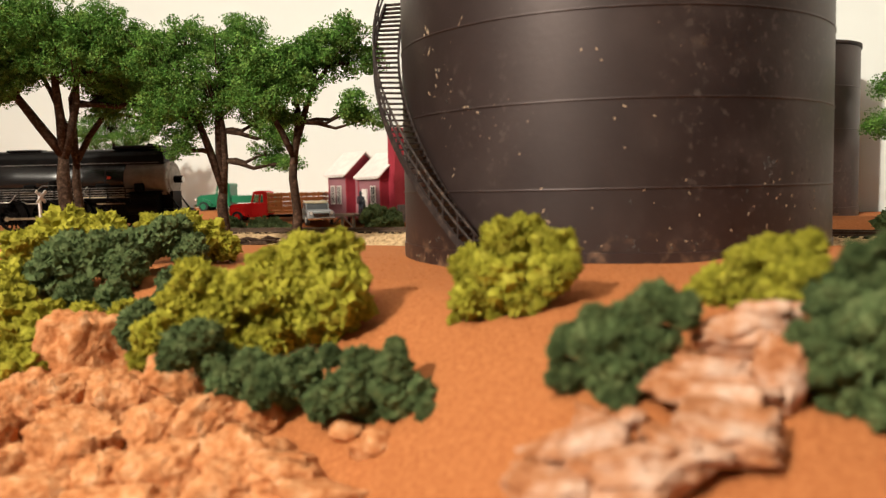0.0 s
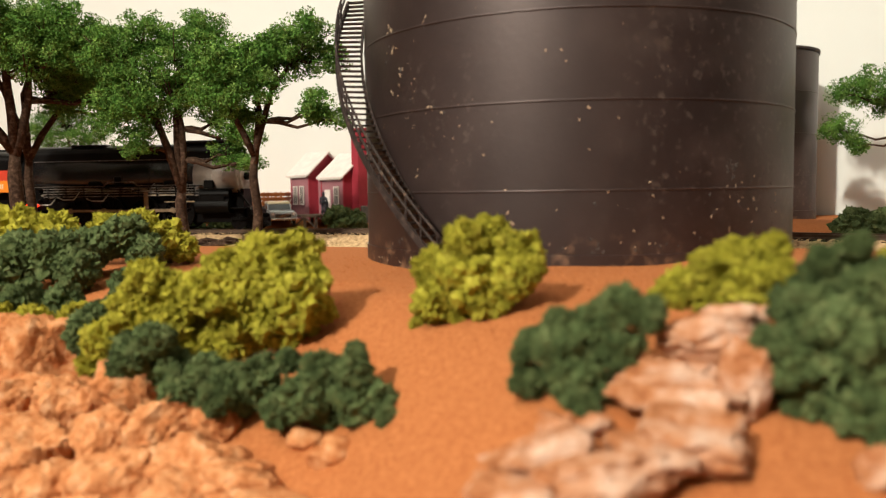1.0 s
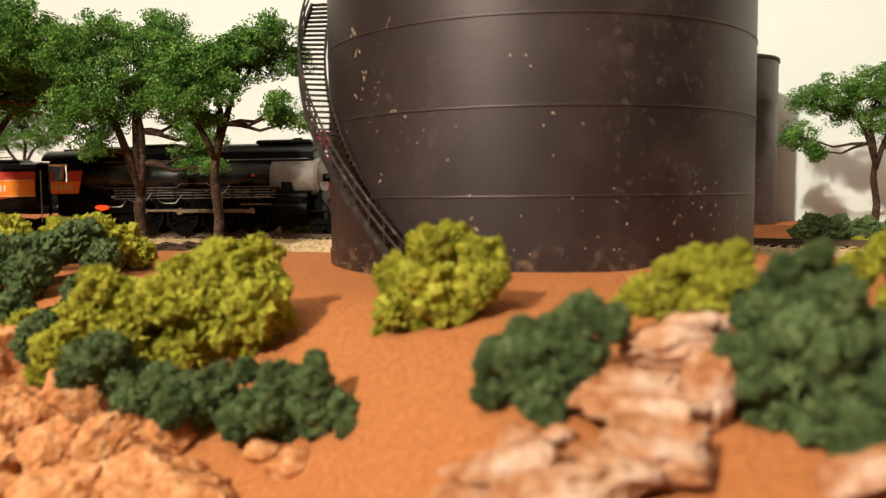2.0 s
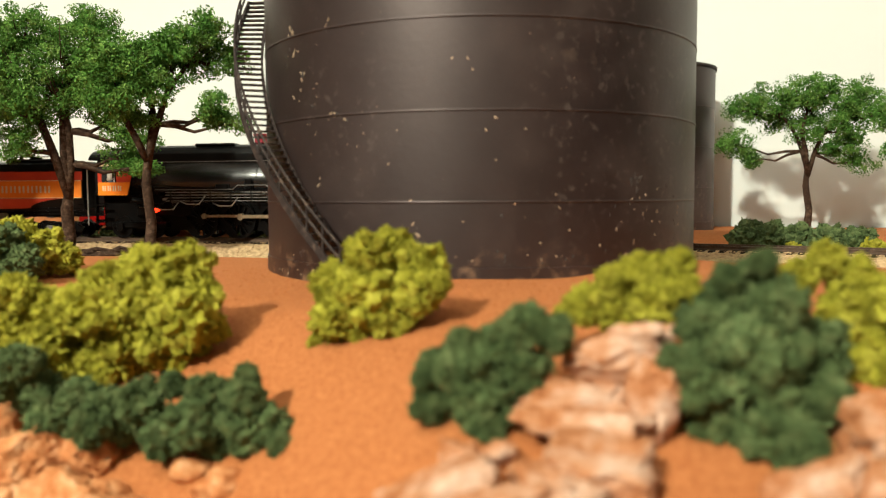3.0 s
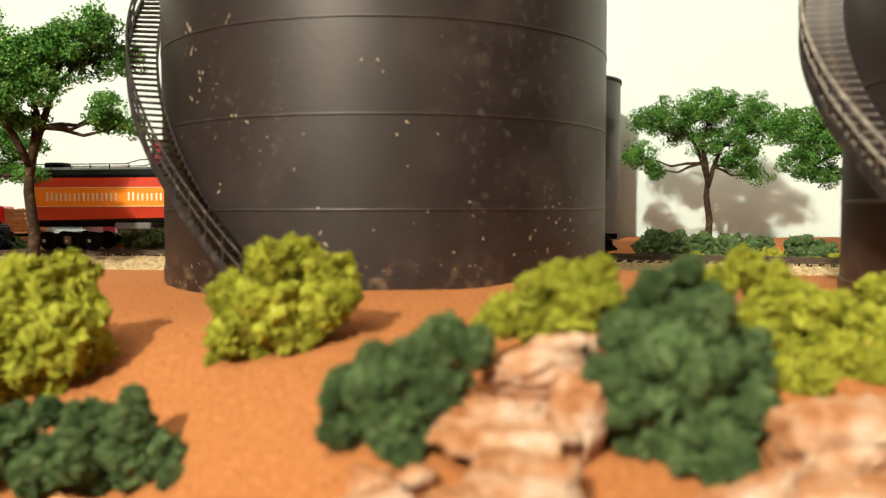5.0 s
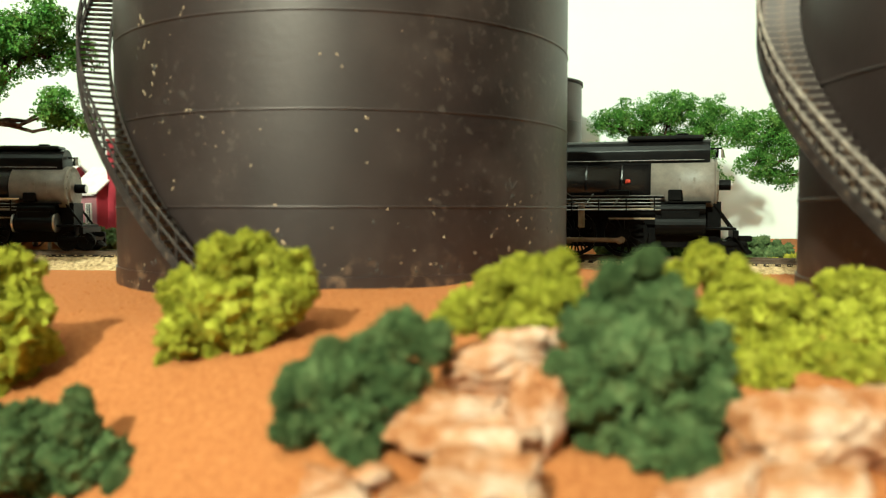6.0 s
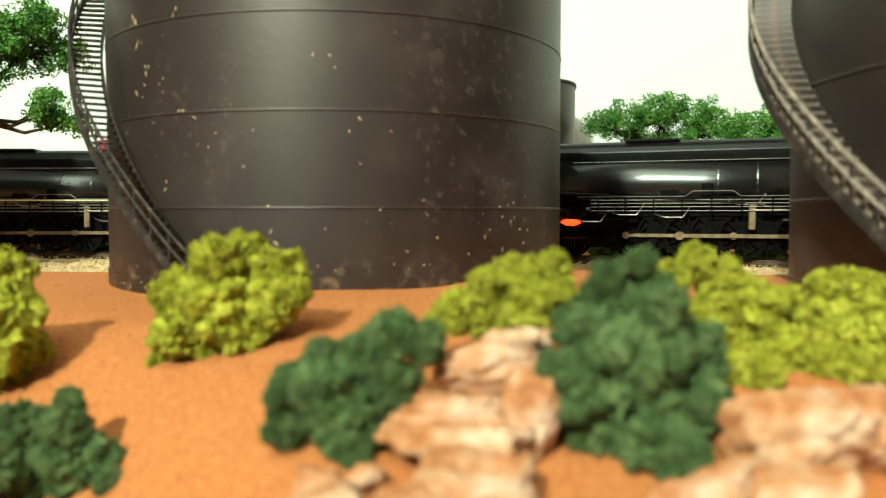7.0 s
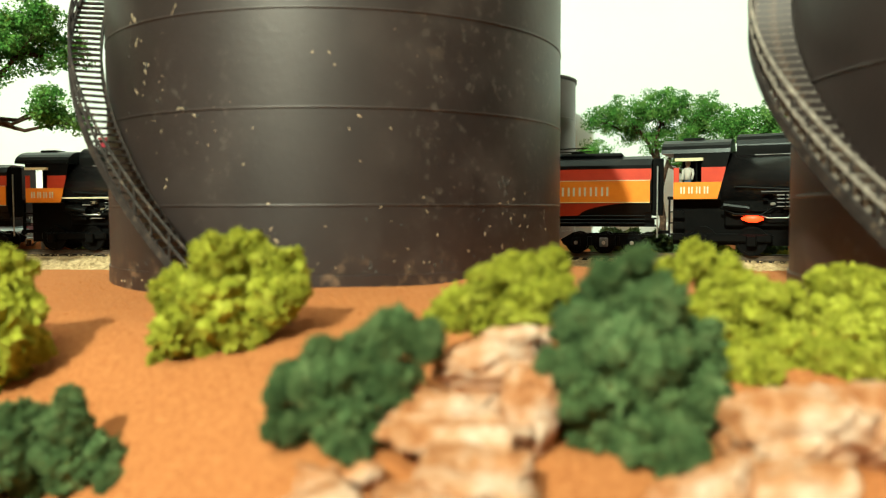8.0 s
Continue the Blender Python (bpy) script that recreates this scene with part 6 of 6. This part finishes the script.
def car(m):
    """Facing +x."""
    ob = anchor("car", m, "grey model sedan with cream roof and chrome bumper", "car")
    bm = bmesh.new()
    add_prism(bm, [(-0.0300, 0.0050), (0.0310, 0.0050), (0.0320, 0.0075), (0.0315, 0.0118), (0.0290, 0.0130), (0.0120, 0.0140), (-0.0160, 0.0142), (-0.0285, 0.0130), (-0.0315, 0.0110), (-0.0315, 0.0070)], "y", -0.0122, 0.0122)
    bmesh.ops.bevel(bm, geom=list(bm.edges), offset=0.0012, segments=2, affect="EDGES")
    part("body", bm, CAR_GREY, ob, "grey car body")
    bm = bmesh.new()
    add_prism(bm, [(-0.0170, 0.0138), (0.0120, 0.0138), (0.0065, 0.0195), (-0.0120, 0.0198)], "y", -0.0105, 0.0105)
    bmesh.ops.bevel(bm, geom=list(bm.edges), offset=0.0010, segments=1, affect="EDGES")
    part("windows", bm, CAR_GLASS, ob)
    bm = bmesh.new()
    add_prism(bm, [(-0.0130, 0.0194), (0.0075, 0.0192), (0.0050, 0.0212), (-0.0030, 0.0219), (-0.0105, 0.0213)], "y", -0.0106, 0.0106)
    bmesh.ops.bevel(bm, geom=list(bm.edges), offset=0.0008, segments=2, affect="EDGES")
    part("roof", bm, CREAM, ob, "cream roof")
    for sgn in (-1, 1):
        part("pillar", add_cyl(bmesh.new(), (0.0112, sgn * 0.0102, 0.0140), (0.0066, sgn * 0.0100, 0.0196), 0.0006, seg=6), CAR_GREY, ob)
        part("pillar", add_cyl(bmesh.new(), (-0.004, sgn * 0.0106, 0.0140), (-0.004, sgn * 0.0102, 0.0198), 0.0005, seg=6), CAR_GREY, ob)
        light = part("headlight", add_cyl(bmesh.new(), (0.0305, sgn * 0.0092, 0.0108), (0.0327, sgn * 0.0092, 0.0108), 0.0018, seg=14), CHROME, ob)
        part("lens", add_cyl(bmesh.new(), (0.03275, sgn * 0.0092, 0.0108), (0.0330, sgn * 0.0092, 0.0108), 0.0014, seg=14), TRIM_WHITE, light)
        part("side_trim", box(-0.028, 0.028, min(sgn * 0.0122, sgn * 0.0126), max(sgn * 0.0122, sgn * 0.0126), 0.0098, 0.0103), CHROME, ob)
        for x in (0.0195, -0.0195):
            vehicle_wheel(ob, x, sgn * 0.0108, 0.0046, 0.0028, WHITEWALL)
    grille = part("grille", box(0.0315, 0.0324, -0.0070, 0.0070, 0.0075, 0.0108, 0.0002), DARK, ob)
    for i in range(4):
        part("grille_bar", box(0.0324, 0.0328, -0.0068, 0.0068, 0.0078 + i * 0.0008, 0.0081 + i * 0.0008), CHROME, grille)
    part("bumper", box(0.0325, 0.0340, -0.0125, 0.0125, 0.0050, 0.0070, 0.0005), CHROME, ob)
    part("bumper", box(-0.0335, -0.0320, -0.0125, 0.0125, 0.0050, 0.0070, 0.0005), CHROME, ob)
    part("bonnet_ornament", add_cyl(bmesh.new(), (0.020, 0, 0.0138), (0.0275, 0, 0.0142), 0.0005, seg=6), CHROME, ob)
    return ob


car(on_ground(-0.1190, 0.724, -72))


def crossing_sign():
    p = on_track(-0.293, -0.035)
    z = ground_z(p.x, p.y)
    ob = anchor("crossing_sign", pose(p.x, p.y, z, 0, 0, 72), "white wooden level crossing sign beside the track", "sign")
    part("post", box(-0.0009, 0.0009, -0.0009, 0.0009, -0.004, 0.0500), TRIM_WHITE, ob)
    for a in (45, -45):
        bm = add_box(bmesh.new(), -0.0068, 0.0068, -0.0016, -0.0010, -0.0012, 0.0012, 0, pose(0, 0 if a > 0 else -0.0007, 0.0462, 0, a, 0))
        part("blade", bm, TRIM_WHITE, ob)


crossing_sign()


def driftwood(at, seed, n, spread):
    rng = random.Random(seed)
    ob = anchor("driftwood", on_ground(*at, 10, 0.001), "tangle of weathered brown roots lying by the track", "driftwood")
    for i in range(n):
        bm = bmesh.new()
        a = rng.uniform(-0.5, 0.5) + (math.pi if rng.random() < 0.3 else 0)
        q = Vector((rng.uniform(-spread, spread) * 0.5, rng.uniform(-0.006, 0.006), rng.uniform(0.0, 0.004)))
        d = Vector((math.cos(a), math.sin(a) * 0.5, rng.uniform(-0.15, 0.2))) * rng.uniform(0.012, 0.026)
        add_path(bm, [q, q + d * 0.35 + Vector((0, 0, 0.002)), q + d * 0.7 + Vector((0, 0.001, 0.0005)), q + d], [0.0017, 0.0015, 0.0010, 0.0004], 7)
        part("root", bm, BARK, ob)


driftwood((-0.137, 0.527), 3, 13, 0.028)
driftwood((-0.104, 0.517), 5, 4, 0.02)


# ---- what moves ----
def motions():
    for thing, offset in ((loco_a, 0.0), (tender_a, TENDER_BEHIND), (loco_b, SECOND_BEHIND), (tender_b, SECOND_BEHIND + TENDER_BEHIND), (driver, None)):
        if offset is None:
            walk(thing, [(t, on_rails(s) @ pose(-0.0362, -0.0128, 0.0345, 0, 0, -15)) for t, s in TRAIN_ROWS])
        else:
            reach = (-0.047, 0.047) if thing in (tender_a, tender_b) else (-0.02, 0.15)
            walk(thing, [(t, on_rails(s + offset, *reach)) for t, s in TRAIN_ROWS])
    for wheels, x, r, second in TURNING:
        step = 0.1 if r > 0.01 else 1 / 15
        rows = [i * step for i in range(int(round(8.0 / step)) + 1)]
        walk(wheels, [(t, pose(x, 0, r, 0, math.degrees(train_s(t) / r), 0)) for t in rows])
    for rod, z, throw, x, second in RODS:
        rows = [i * 0.1 for i in range(81)]
        walk(rod, [(t, pose(x + throw * math.sin(train_s(t) / 0.0138), 0, 0.0138 + throw * math.cos(train_s(t) / 0.0138), 0, 0, 0)) for t in rows])


motions()
